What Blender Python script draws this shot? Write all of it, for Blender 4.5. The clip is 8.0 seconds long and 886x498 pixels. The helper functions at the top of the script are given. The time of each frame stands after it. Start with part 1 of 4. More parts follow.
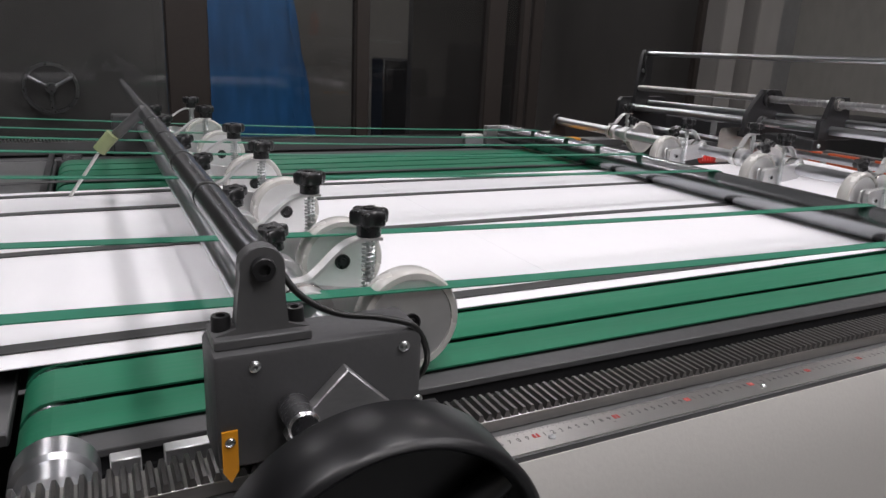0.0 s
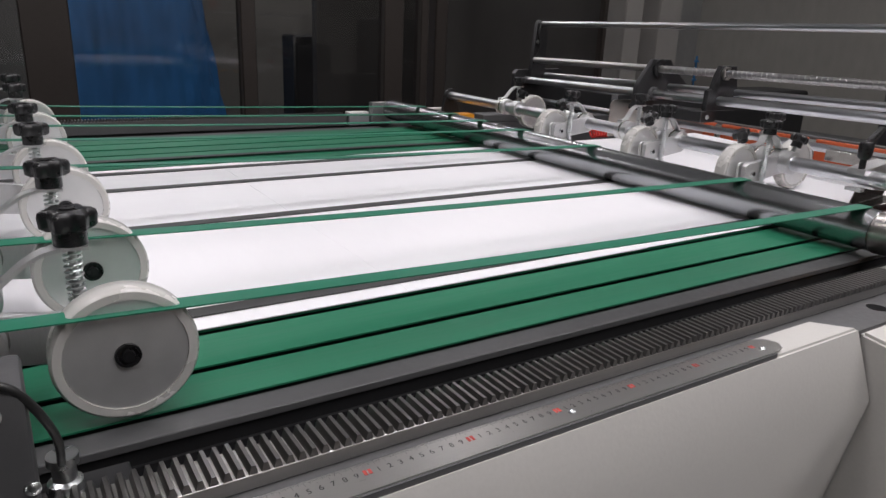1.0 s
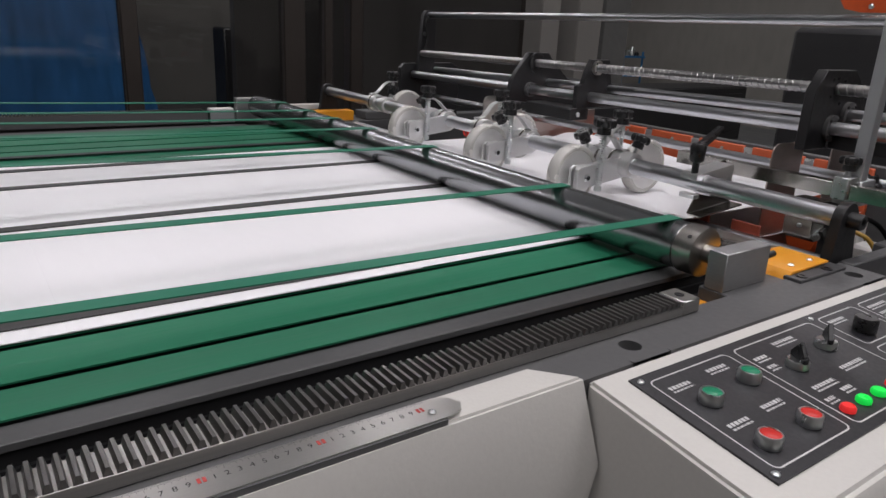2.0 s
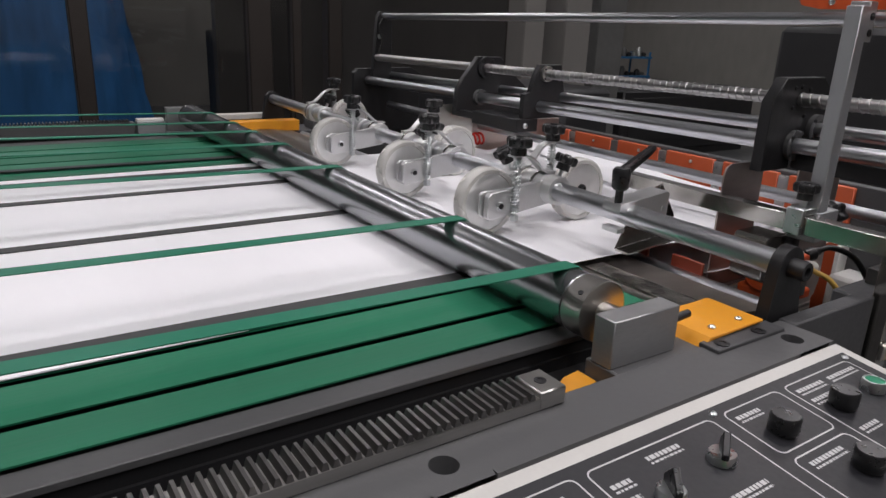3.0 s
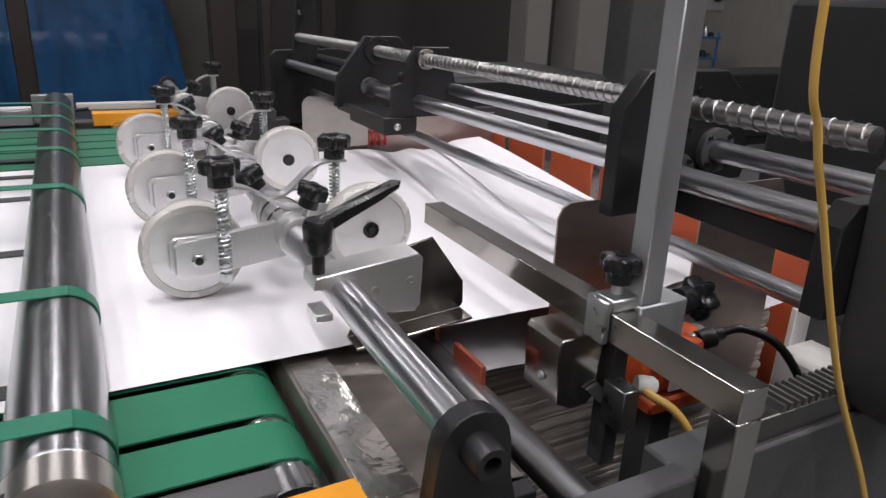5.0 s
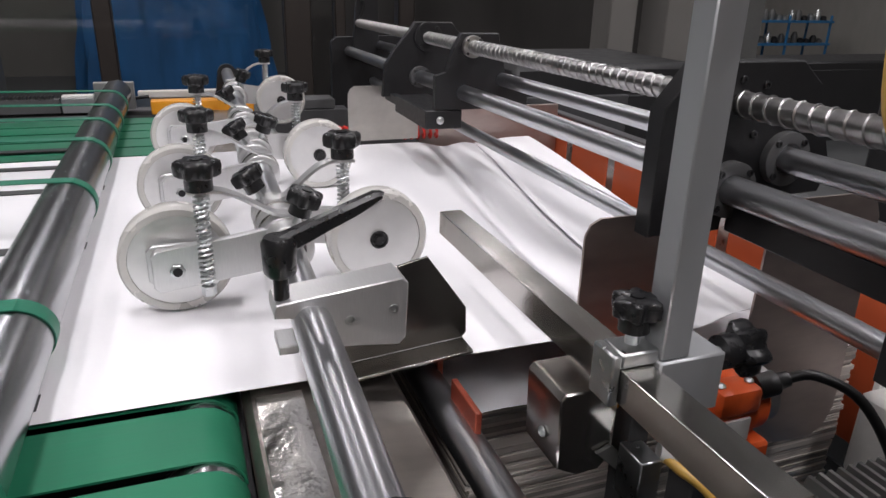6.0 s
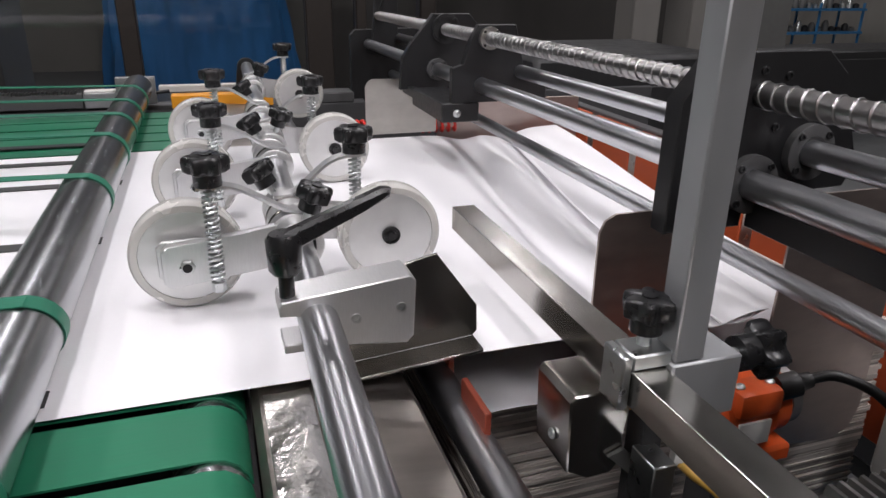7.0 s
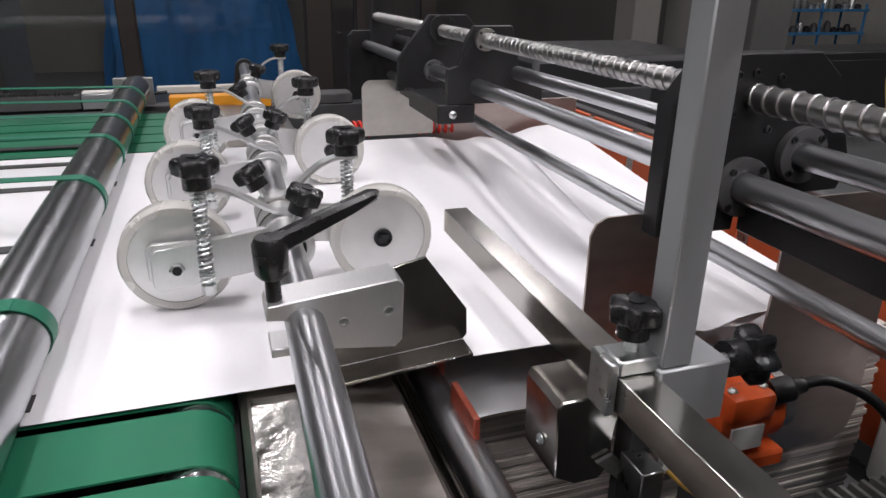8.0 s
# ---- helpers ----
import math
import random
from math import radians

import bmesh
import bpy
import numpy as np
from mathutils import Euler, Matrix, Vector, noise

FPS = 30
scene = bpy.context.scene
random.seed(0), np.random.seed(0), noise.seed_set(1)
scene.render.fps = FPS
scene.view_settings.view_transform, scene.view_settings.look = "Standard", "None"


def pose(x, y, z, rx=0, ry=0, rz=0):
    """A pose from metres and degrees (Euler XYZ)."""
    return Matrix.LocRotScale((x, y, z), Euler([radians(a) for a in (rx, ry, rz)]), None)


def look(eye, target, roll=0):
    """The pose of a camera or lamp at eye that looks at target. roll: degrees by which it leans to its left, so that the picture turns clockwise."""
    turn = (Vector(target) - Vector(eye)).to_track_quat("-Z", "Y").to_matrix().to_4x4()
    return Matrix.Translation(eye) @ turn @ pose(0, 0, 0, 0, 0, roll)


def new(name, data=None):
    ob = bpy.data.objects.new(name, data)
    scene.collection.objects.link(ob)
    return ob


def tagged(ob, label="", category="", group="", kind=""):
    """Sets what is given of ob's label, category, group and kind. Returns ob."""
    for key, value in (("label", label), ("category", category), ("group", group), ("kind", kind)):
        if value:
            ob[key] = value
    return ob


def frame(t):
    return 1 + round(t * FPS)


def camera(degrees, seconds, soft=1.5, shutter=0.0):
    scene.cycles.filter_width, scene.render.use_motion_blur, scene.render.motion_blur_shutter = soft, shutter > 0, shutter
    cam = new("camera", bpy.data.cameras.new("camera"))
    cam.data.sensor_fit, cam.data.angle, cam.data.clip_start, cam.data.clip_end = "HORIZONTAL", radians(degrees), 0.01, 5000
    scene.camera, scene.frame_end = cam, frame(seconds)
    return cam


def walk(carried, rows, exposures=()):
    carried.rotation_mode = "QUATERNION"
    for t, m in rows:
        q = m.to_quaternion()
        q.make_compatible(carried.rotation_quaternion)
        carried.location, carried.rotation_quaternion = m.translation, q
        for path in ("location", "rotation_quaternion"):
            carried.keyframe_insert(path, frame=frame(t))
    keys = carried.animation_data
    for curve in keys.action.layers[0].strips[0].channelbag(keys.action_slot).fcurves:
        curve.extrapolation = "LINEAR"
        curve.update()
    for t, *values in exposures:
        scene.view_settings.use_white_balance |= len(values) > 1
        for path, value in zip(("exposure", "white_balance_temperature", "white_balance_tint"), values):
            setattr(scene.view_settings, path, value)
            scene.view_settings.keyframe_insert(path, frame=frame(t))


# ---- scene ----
cam = camera(65.0, 8.0)
PATH = [
    (0, (0.099, -0.003, 1.324), (0.979, 1.704, 0.765), 2.9),
    (0.5, (0.163, 0.049, 1.317), (1.048, 1.745, 0.732), 2.4),
    (1, (0.324, 0.052, 1.308), (1.358, 1.652, 0.7), 2.5),
    (1.5, (0.517, 0.03, 1.32), (1.585, 1.604, 0.7), 2.1),
    (2, (0.678, 0.017, 1.307), (1.791, 1.561, 0.691), 2.9),
    (2.2, (0.733, 0.031, 1.304), (1.877, 1.553, 0.691), 2.9),
    (3.3, (1.08, 0.069, 1.329), (2.045, 1.709, 0.713), 1.8),
    (3.5, (1.162, 0.055, 1.335), (2.011, 1.758, 0.717), 1.6),
    (4, (1.35, 0.021, 1.323), (2.159, 1.737, 0.69), 1.6),
    (4.5, (1.467, 0.074, 1.315), (2.398, 1.72, 0.664), 3.1),
    (4.7, (1.51, 0.118, 1.32), (2.442, 1.758, 0.657), 2.7),
    (5.8, (1.69, 0.242, 1.312), (2.384, 1.979, 0.606), 1.8),
    (6, (1.698, 0.242, 1.314), (2.357, 1.989, 0.598), 1.6),
    (6.5, (1.707, 0.25, 1.312), (2.305, 2.015, 0.585), 1.2),
    (7, (1.714, 0.25, 1.313), (2.307, 2.012, 0.576), 0.9),
    (7.5, (1.719, 0.253, 1.313), (2.305, 2.017, 0.574), 0.7),
    (8, (1.726, 0.251, 1.314), (2.314, 2.016, 0.578), 0.9),
]
walk(cam, [(t, look(eye, target, roll)) for t, eye, target, roll in PATH],
     [(0.0, -0.05), (1.0, -0.17), (2.0, -0.40), (3.5, -0.32), (4.0, -0.24), (4.5, 0.0), (6.0, -0.02), (8.0, -0.02)])

# ---- world and light ----
world = bpy.data.worlds.new("world")
scene.world = world
world.use_nodes = True
world.node_tree.nodes["Background"].inputs["Color"].default_value = (0.55, 0.58, 0.62, 1)
world.node_tree.nodes["Background"].inputs["Strength"].default_value = 0.012


# ---- materials ----
def material(name, color, rough=0.5, metal=0.0, grain=40.0, vary=0.12, bump=0.02, stretch=(1, 1, 1), blotch=3.0,
             rough_vary=0.12, trans=0.0, emit=0.0, island=0.0, coat=0.0):
    m = bpy.data.materials.new(name)
    m.use_nodes = True
    nt = m.node_tree
    n, link = nt.nodes, nt.links
    bsdf = n["Principled BSDF"]
    tc = n.new("ShaderNodeTexCoord")
    mp = n.new("ShaderNodeMapping")
    mp.inputs["Scale"].default_value = stretch
    link.new(tc.outputs["Object"], mp.inputs["Vector"])
    fine, big = n.new("ShaderNodeTexNoise"), n.new("ShaderNodeTexNoise")
    for t, sc, d in ((fine, grain, 4), (big, blotch, 3)):
        t.inputs["Scale"].default_value, t.inputs["Detail"].default_value = sc, d
    link.new(mp.outputs["Vector"], fine.inputs["Vector"])
    link.new(tc.outputs["Object"], big.inputs["Vector"])
    add = n.new("ShaderNodeMath")
    add.operation = "ADD"
    link.new(fine.outputs["Fac"], add.inputs[0])
    link.new(big.outputs["Fac"], add.inputs[1])
    ramp = n.new("ShaderNodeMapRange")
    ramp.inputs["From Min"].default_value, ramp.inputs["From Max"].default_value = 0.6, 1.4
    ramp.inputs["To Min"].default_value, ramp.inputs["To Max"].default_value = 1 - vary, 1 + vary
    link.new(add.outputs[0], ramp.inputs["Value"])
    mul = n.new("ShaderNodeVectorMath")
    mul.operation = "SCALE"
    mul.inputs[0].default_value = color
    link.new(ramp.outputs[0], mul.inputs["Scale"])
    last = mul.outputs[0]
    if island:
        geo = n.new("ShaderNodeNewGeometry")
        r2 = n.new("ShaderNodeMapRange")
        r2.inputs["To Min"].default_value, r2.inputs["To Max"].default_value = 1 - island, 1 + island * 0.4
        link.new(geo.outputs["Random Per Island"], r2.inputs["Value"])
        m2 = n.new("ShaderNodeVectorMath")
        m2.operation = "SCALE"
        link.new(last, m2.inputs[0])
        link.new(r2.outputs[0], m2.inputs["Scale"])
        last = m2.outputs[0]
    link.new(last, bsdf.inputs["Base Color"])
    rr = n.new("ShaderNodeMapRange")
    rr.inputs["To Min"].default_value, rr.inputs["To Max"].default_value = max(0.02, rough - rough_vary), min(1, rough + rough_vary)
    link.new(fine.outputs["Fac"], rr.inputs["Value"])
    link.new(rr.outputs[0], bsdf.inputs["Roughness"])
    bsdf.inputs["Metallic"].default_value = metal
    bsdf.inputs["Transmission Weight"].default_value = trans
    bsdf.inputs["Coat Weight"].default_value = coat
    if emit:
        bsdf.inputs["Emission Color"].default_value = (*color, 1)
        bsdf.inputs["Emission Strength"].default_value = emit
    if bump:
        b = n.new("ShaderNodeBump")
        b.inputs["Strength"].default_value, b.inputs["Distance"].default_value = bump * 5, 0.002
        link.new(fine.outputs["Fac"], b.inputs["Height"])
        link.new(b.outputs["Normal"], bsdf.inputs["Normal"])
    return m


M = {}
M["steel"] = material("steel", (0.62, 0.62, 0.63), 0.24, 1.0, 60, 0.10, 0.01, (1, 12, 1))
M["screw_steel"] = material("screw_steel", (0.42, 0.415, 0.41), 0.33, 1.0, 60, 0.10, 0.002, (1, 12, 1), rough_vary=0.05)
M["rod"] = material("rod", (0.56, 0.57, 0.59), 0.31, 1.0, 40, 0.04, 0.0, (1, 0.03, 1), 1.0, rough_vary=0.0)
M["roller"] = material("roller", (0.36, 0.37, 0.38), 0.27, 1.0, 40, 0.03, 0.0, (1, 0.03, 1), 1.0, rough_vary=0.0)
M["collar"] = material("collar", (0.52, 0.50, 0.47), 0.30, 1.0, 30, 0.06, 0.0, (1, 20, 1), rough_vary=0.05)
M["chrome"] = material("chrome", (0.56, 0.54, 0.51), 0.19, 1.0, 30, 0.12, 0.006, rough_vary=0.06)
M["brown_steel"] = material("brown_steel", (0.46, 0.39, 0.36), 0.45, 1.0, 30, 0.14, 0.006, (1, 1, 3), 6)
M["dark_steel"] = material("dark_steel", (0.30, 0.285, 0.27), 0.24, 1.0, 30, 0.14, 0.004, rough_vary=0.05)
M["stainless"] = material("stainless", (0.56, 0.54, 0.50), 0.34, 1.0, 30, 0.14, 0.002, (1, 1, 1.6), 9, rough_vary=0.08)
M["apron_steel"] = material("apron_steel", (0.68, 0.63, 0.585), 0.40, 1.0, 14, 0.14, 0.004, (1, 6, 1), 7)
M["foil"] = material("foil", (0.74, 0.72, 0.68), 0.20, 1.0, 24, 0.10, 0.35, (1, 1, 1), 12)
M["aluminium"] = material("aluminium", (0.68, 0.68, 0.68), 0.36, 0.85, 90, 0.08, 0.01, (10, 1, 1))
M["alu_post"] = material("alu_post", (0.42, 0.43, 0.44), 0.45, 0.7, 60, 0.08, 0.01, (1, 1, 0.05))
M["alu_block"] = material("alu_block", (0.40, 0.40, 0.40), 0.42, 0.8, 70, 0.12, 0.015, (1, 1, 4), 8)
M["wheel_face"] = material("wheel_face", (0.76, 0.76, 0.75), 0.40, 0.75, 60, 0.06, 0.006)
M["urethane"] = material("urethane", (0.70, 0.685, 0.65), 0.26, 0.0, 25, 0.05, 0.004, trans=0.25)
M["black_plastic"] = material("black_plastic", (0.012, 0.012, 0.013), 0.30, 0.0, 160, 0.2, 0.01)
M["gloss_black"] = material("gloss_black", (0.006, 0.006, 0.007), 0.36, 0.0, 40, 0.2, 0.004, rough_vary=0.06)
M["black_paint"] = material("black_paint", (0.014, 0.014, 0.015), 0.42, 0.0, 90, 0.2, 0.02)
# near-black base colour carries the shade of recesses, gaps and sockets
M["recess_shade"] = material("recess_shade", (0.006, 0.006, 0.007), 0.75, 0.0, 30, 0.3, 0.03)
M["grey_paint"] = material("grey_paint", (0.062, 0.062, 0.064), 0.52, 0.0, 140, 0.08, 0.03)
M["grey_light"] = material("grey_light", (0.085, 0.085, 0.086), 0.45, 0.0, 120, 0.08, 0.02)
M["cream"] = material("cream", (0.56, 0.545, 0.515), 0.42, 0.0, 220, 0.04, 0.02)
M["belt"] = material("belt", (0.010, 0.150, 0.076), 0.55, 0.0, 30, 0.10, 0.02, (0.4, 6, 1), 5)
M["tape"] = material("tape", (0.010, 0.150, 0.086), 0.5, 0.0, 50, 0.10, 0.01)
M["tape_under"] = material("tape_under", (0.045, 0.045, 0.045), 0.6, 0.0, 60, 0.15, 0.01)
M["paper"] = material("paper", (0.84, 0.83, 0.85), 0.45, 0.0, 60, 0.02, 0.004, (1, 0.3, 1))
M["rack"] = material("rack", (0.20, 0.195, 0.19), 0.38, 1.0, 40, 0.08, 0.0, (1, 1, 1), 6, rough_vary=0.05)
M["rack_face"] = material("rack_face", (0.46, 0.45, 0.43), 0.36, 1.0, 30, 0.14, 0.003, (0.3, 1, 8), 5)
M["ruler"] = material("ruler", (0.56, 0.55, 0.53), 0.33, 1.0, 60, 0.10, 0.006, (1, 30, 1), 5)
M["ink"] = material("ink", (0.02, 0.02, 0.02), 0.6)
M["red_ink"] = material("red_ink", (0.45, 0.06, 0.05), 0.6)
M["yellow"] = material("yellow", (0.72, 0.30, 0.015), 0.45, 0.0, 80, 0.06, 0.02)
M["orange"] = material("orange", (0.52, 0.10, 0.035), 0.42, 0.0, 20, 0.10, 0.02)
M["orange_cast"] = material("orange_cast", (0.60, 0.09, 0.02), 0.38, 0.0, 90, 0.15, 0.04)
M["rust_red"] = material("rust_red", (0.28, 0.055, 0.03), 0.4, 0.0, 60, 0.15, 0.02)
M["red_plastic"] = material("red_plastic", (0.65, 0.03, 0.02), 0.4)
M["green_button"] = material("green_button", (0.015, 0.22, 0.11), 0.35)
M["red_button"] = material("red_button", (0.55, 0.03, 0.025), 0.35)
M["green_lamp"] = material("green_lamp", (0.01, 0.75, 0.08), 0.3, emit=0.5)
M["red_lamp"] = material("red_lamp", (0.75, 0.03, 0.03), 0.3, emit=0.4)
M["panel_black"] = material("panel_black", (0.013, 0.013, 0.016), 0.45, 0.0, 200, 0.1, 0.01)
M["white_print"] = material("white_print", (0.55, 0.55, 0.55), 0.5)
M["zinc"] = material("zinc", (0.60, 0.62, 0.62), 0.3, 1.0, 60, 0.12, 0.01)
M["hose"] = material("hose", (0.72, 0.44, 0.10), 0.4, 0.0, 30, 0.06, 0.0)
M["rubber"] = material("rubber", (0.010, 0.010, 0.010), 0.4)
M["white_plastic"] = material("white_plastic", (0.78, 0.77, 0.74), 0.4)
M["pale_green"] = material("pale_green", (0.26, 0.30, 0.15), 0.5)
M["blue_plastic"] = material("blue_plastic", (0.02, 0.22, 0.48), 0.45)
M["shelf_blue"] = material("shelf_blue", (0.03, 0.16, 0.34), 0.5)
M["column_paint"] = material("column_paint", (0.16, 0.152, 0.14), 0.65, 0.0, 8, 0.15, 0.02, (1, 1, 0.4), 0.8)
M["blue_tarp"] = material("blue_tarp", (0.030, 0.155, 0.38), 0.5, 0.0, 3, 0.45, 0.10, (3, 3, 0.5), 1.2)
M["bronze_frame"] = material("bronze_frame", (0.040, 0.033, 0.029), 0.45, 0.3, 50, 0.12, 0.01)
M["wall_paint"] = material("wall_paint", (0.23, 0.22, 0.20), 0.7, 0.0, 8, 0.12, 0.02, (1, 1, 0.4), 0.8)
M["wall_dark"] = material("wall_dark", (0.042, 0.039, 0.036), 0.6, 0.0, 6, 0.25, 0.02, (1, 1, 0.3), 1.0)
M["floor_paint"] = material("floor_paint", (0.13, 0.135, 0.135), 0.4, 0.0, 6, 0.18, 0.02, blotch=0.8)
M["ceiling_paint"] = material("ceiling_paint", (0.36, 0.36, 0.355), 0.8, 0.0, 5, 0.08)
M["machine_grey"] = material("machine_grey", (0.115, 0.115, 0.11), 0.5, 0.0, 20, 0.15, 0.01)
M["machine_dark"] = material("machine_dark", (0.020, 0.020, 0.021), 0.5, 0.0, 20, 0.2, 0.02)
M["tube_glow"] = material("tube_glow", (1.0, 0.97, 0.92), 0.5, emit=6.0, bump=0)
M["pile_edge"] = material("pile_edge", (0.62, 0.57, 0.52), 0.8, 0.0, 60, 0.15, 0.02, (0.3, 0.3, 8), island=0.55)


def glass_material():
    m = bpy.data.materials.new("tinted_glass")
    m.use_nodes = True
    n, link = m.node_tree.nodes, m.node_tree.links
    out = n["Material Output"]
    n.remove(n["Principled BSDF"])
    tr, gl, mix, fr = n.new("ShaderNodeBsdfTransparent"), n.new("ShaderNodeBsdfGlossy"), n.new("ShaderNodeMixShader"), n.new("ShaderNodeFresnel")
    tr.inputs["Color"].default_value = (0.78, 0.78, 0.78, 1)
    gl.inputs["Roughness"].default_value = 0.02
    fr.inputs["IOR"].default_value = 1.5
    link.new(fr.outputs[0], mix.inputs[0])
    link.new(tr.outputs[0], mix.inputs[1])
    link.new(gl.outputs[0], mix.inputs[2])
    link.new(mix.outputs[0], out.inputs["Surface"])
    return m


M["glass"] = glass_material()


# ---- mesh helpers ----
def box(bm, a, b, bevel=0.0, seg=1):
    """An upright block from corner a to corner b."""
    c = [(a[i] + b[i]) / 2 for i in range(3)]
    d = [max(abs(b[i] - a[i]), 1e-5) for i in range(3)]
    r = bmesh.ops.create_cube(bm, size=1.0, matrix=Matrix.Translation(c) @ Matrix.Diagonal((*d, 1)))
    if bevel:
        edges = list({e for v in r["verts"] for e in v.link_edges})
        bmesh.ops.bevel(bm, geom=edges, offset=bevel, segments=seg, affect="EDGES", profile=0.5)
    return bm


def cyl(bm, p, q, r, seg=24, r2=None, caps=True):
    """A round bar from p to q."""
    p, q = Vector(p), Vector(q)
    d = q - p
    m = Matrix.Translation((p + q) / 2) @ d.to_track_quat("Z", "Y").to_matrix().to_4x4()
    bmesh.ops.create_cone(bm, cap_ends=caps, segments=seg, radius1=r, radius2=r if r2 is None else r2, depth=d.length, matrix=m)
    return bm


def lathe(bm, p, axis, profile, seg=32, ring=False):
    """A turned body: profile is (distance along the axis, radius). ring: a closed ring with a hole."""
    p, axis = Vector(p), Vector(axis).normalized()
    rot = axis.to_track_quat("Z", "Y").to_matrix()
    rings = []
    for h, r in profile:
        rings.append([bm.verts.new(p + rot @ Vector((r * math.cos(2 * math.pi * i / seg), r * math.sin(2 * math.pi * i / seg), h))) for i in range(seg)])
    for a, b in zip(rings, rings[1:]):
        for i in range(seg):
            bm.faces.new((a[i], a[(i + 1) % seg], b[(i + 1) % seg], b[i]))
    if ring:
        a, b = rings[-1], rings[0]
        for i in range(seg):
            bm.faces.new((a[i], a[(i + 1) % seg], b[(i + 1) % seg], b[i]))
    else:
        bm.faces.new(rings[-1])
        bm.faces.new(rings[0][::-1])
    return bm


def prism(bm, pts, depth, place=Matrix.Identity(4), bevel=0.0):
    """A plate: the outline pts in x and z, thick along y from 0 to depth."""
    front = [bm.verts.new(place @ Vector((x, 0, z))) for x, z in pts]
    back = [bm.verts.new(place @ Vector((x, depth, z))) for x, z in pts]
    n = len(pts)
    faces = [bm.faces.new(front), bm.faces.new(back[::-1])]
    for i in range(n):
        faces.append(bm.faces.new((front[i], back[i], back[(i + 1) % n], front[(i + 1) % n])))
    if bevel:
        edges = [e for e in {e for f in faces[:2] for e in f.edges}]
        bmesh.ops.bevel(bm, geom=edges, offset=bevel, segments=1, affect="EDGES")
    bmesh.ops.recalc_face_normals(bm, faces=bm.faces[:])
    return bm


def sweep(bm, pts, r, seg=10, flat=None, smooth=4):
    """A hose or strip along pts. flat: (half width, half height) of a flat strip, its width along y."""
    pts = [Vector(p) for p in pts]
    path = []
    for i in range(len(pts) - 1):
        p0, p1, p2, p3 = pts[max(i - 1, 0)], pts[i], pts[i + 1], pts[min(i + 2, len(pts) - 1)]
        for k in range(smooth):
            t = k / smooth
            path.append(0.5 * ((2 * p1) + (p2 - p0) * t + (2 * p0 - 5 * p1 + 4 * p2 - p3) * t * t + (3 * p1 - p0 - 3 * p2 + p3) * t ** 3))
    path.append(pts[-1])
    rings = []
    for i, p in enumerate(path):
        d = (path[min(i + 1, len(path) - 1)] - path[max(i - 1, 0)]).normalized()
        side = Vector((0, 1, 0)) if flat else d.orthogonal().normalized()
        if not flat and i:
            side = (last_side - d * last_side.dot(d)).normalized()
        last_side = side
        up = d.cross(side).normalized()
        if flat:
            w, h = flat
            rings.append([bm.verts.new(p + side * a * w + up * b * h) for a, b in ((-1, -1), (1, -1), (1, 1), (-1, 1))])
        else:
            rings.append([bm.verts.new(p + side * r * math.cos(2 * math.pi * k / seg) + up * r * math.sin(2 * math.pi * k / seg)) for k in range(seg)])
    k = len(rings[0])
    for a, b in zip(rings, rings[1:]):
        for i in range(k):
            bm.faces.new((a[i], a[(i + 1) % k], b[(i + 1) % k], b[i]))
    bm.faces.new(rings[0][::-1])
    bm.faces.new(rings[-1])
    bmesh.ops.recalc_face_normals(bm, faces=bm.faces[:])
    return bm


def helix(bm, p, axis, length, r, wire, turns, seg=6):
    p, axis = Vector(p), Vector(axis).normalized()
    rot = axis.to_track_quat("Z", "Y").to_matrix()
    steps = int(turns * 14)
    pts = [p + rot @ Vector((r * math.cos(2 * math.pi * turns * i / steps), r * math.sin(2 * math.pi * turns * i / steps), length * i / steps)) for i in range(steps + 1)]
    return sweep(bm, pts, wire, seg, smooth=1)


def mesh_of(name, bm, mat, angle=40):
    bmesh.ops.recalc_face_normals(bm, faces=bm.faces[:])
    for e in bm.edges:
        if len(e.link_faces) == 2 and e.calc_face_angle(0) > radians(angle):
            e.smooth = False
    for f in bm.faces:
        f.smooth = True
    me = bpy.data.meshes.new(name)
    bm.to_mesh(me)
    bm.free()
    me.materials.append(M[mat])
    return me


def part(name, bm, mat, parent, label=""):
    ob = new(name, mesh_of(name, bm, mat))
    ob.parent = parent
    return tagged(ob, label)


def solo(name, bm, mat, label, category, group="", kind=""):
    return tagged(new(name, mesh_of(name, bm, mat)), label, category, group, kind)


def thing(name, label, category, at=(0, 0, 0), group=""):
    ob = new(name)
    ob.location = at
    ob.empty_display_size = 0.05
    return tagged(ob, label, category, group)


def B():
    return bmesh.new()


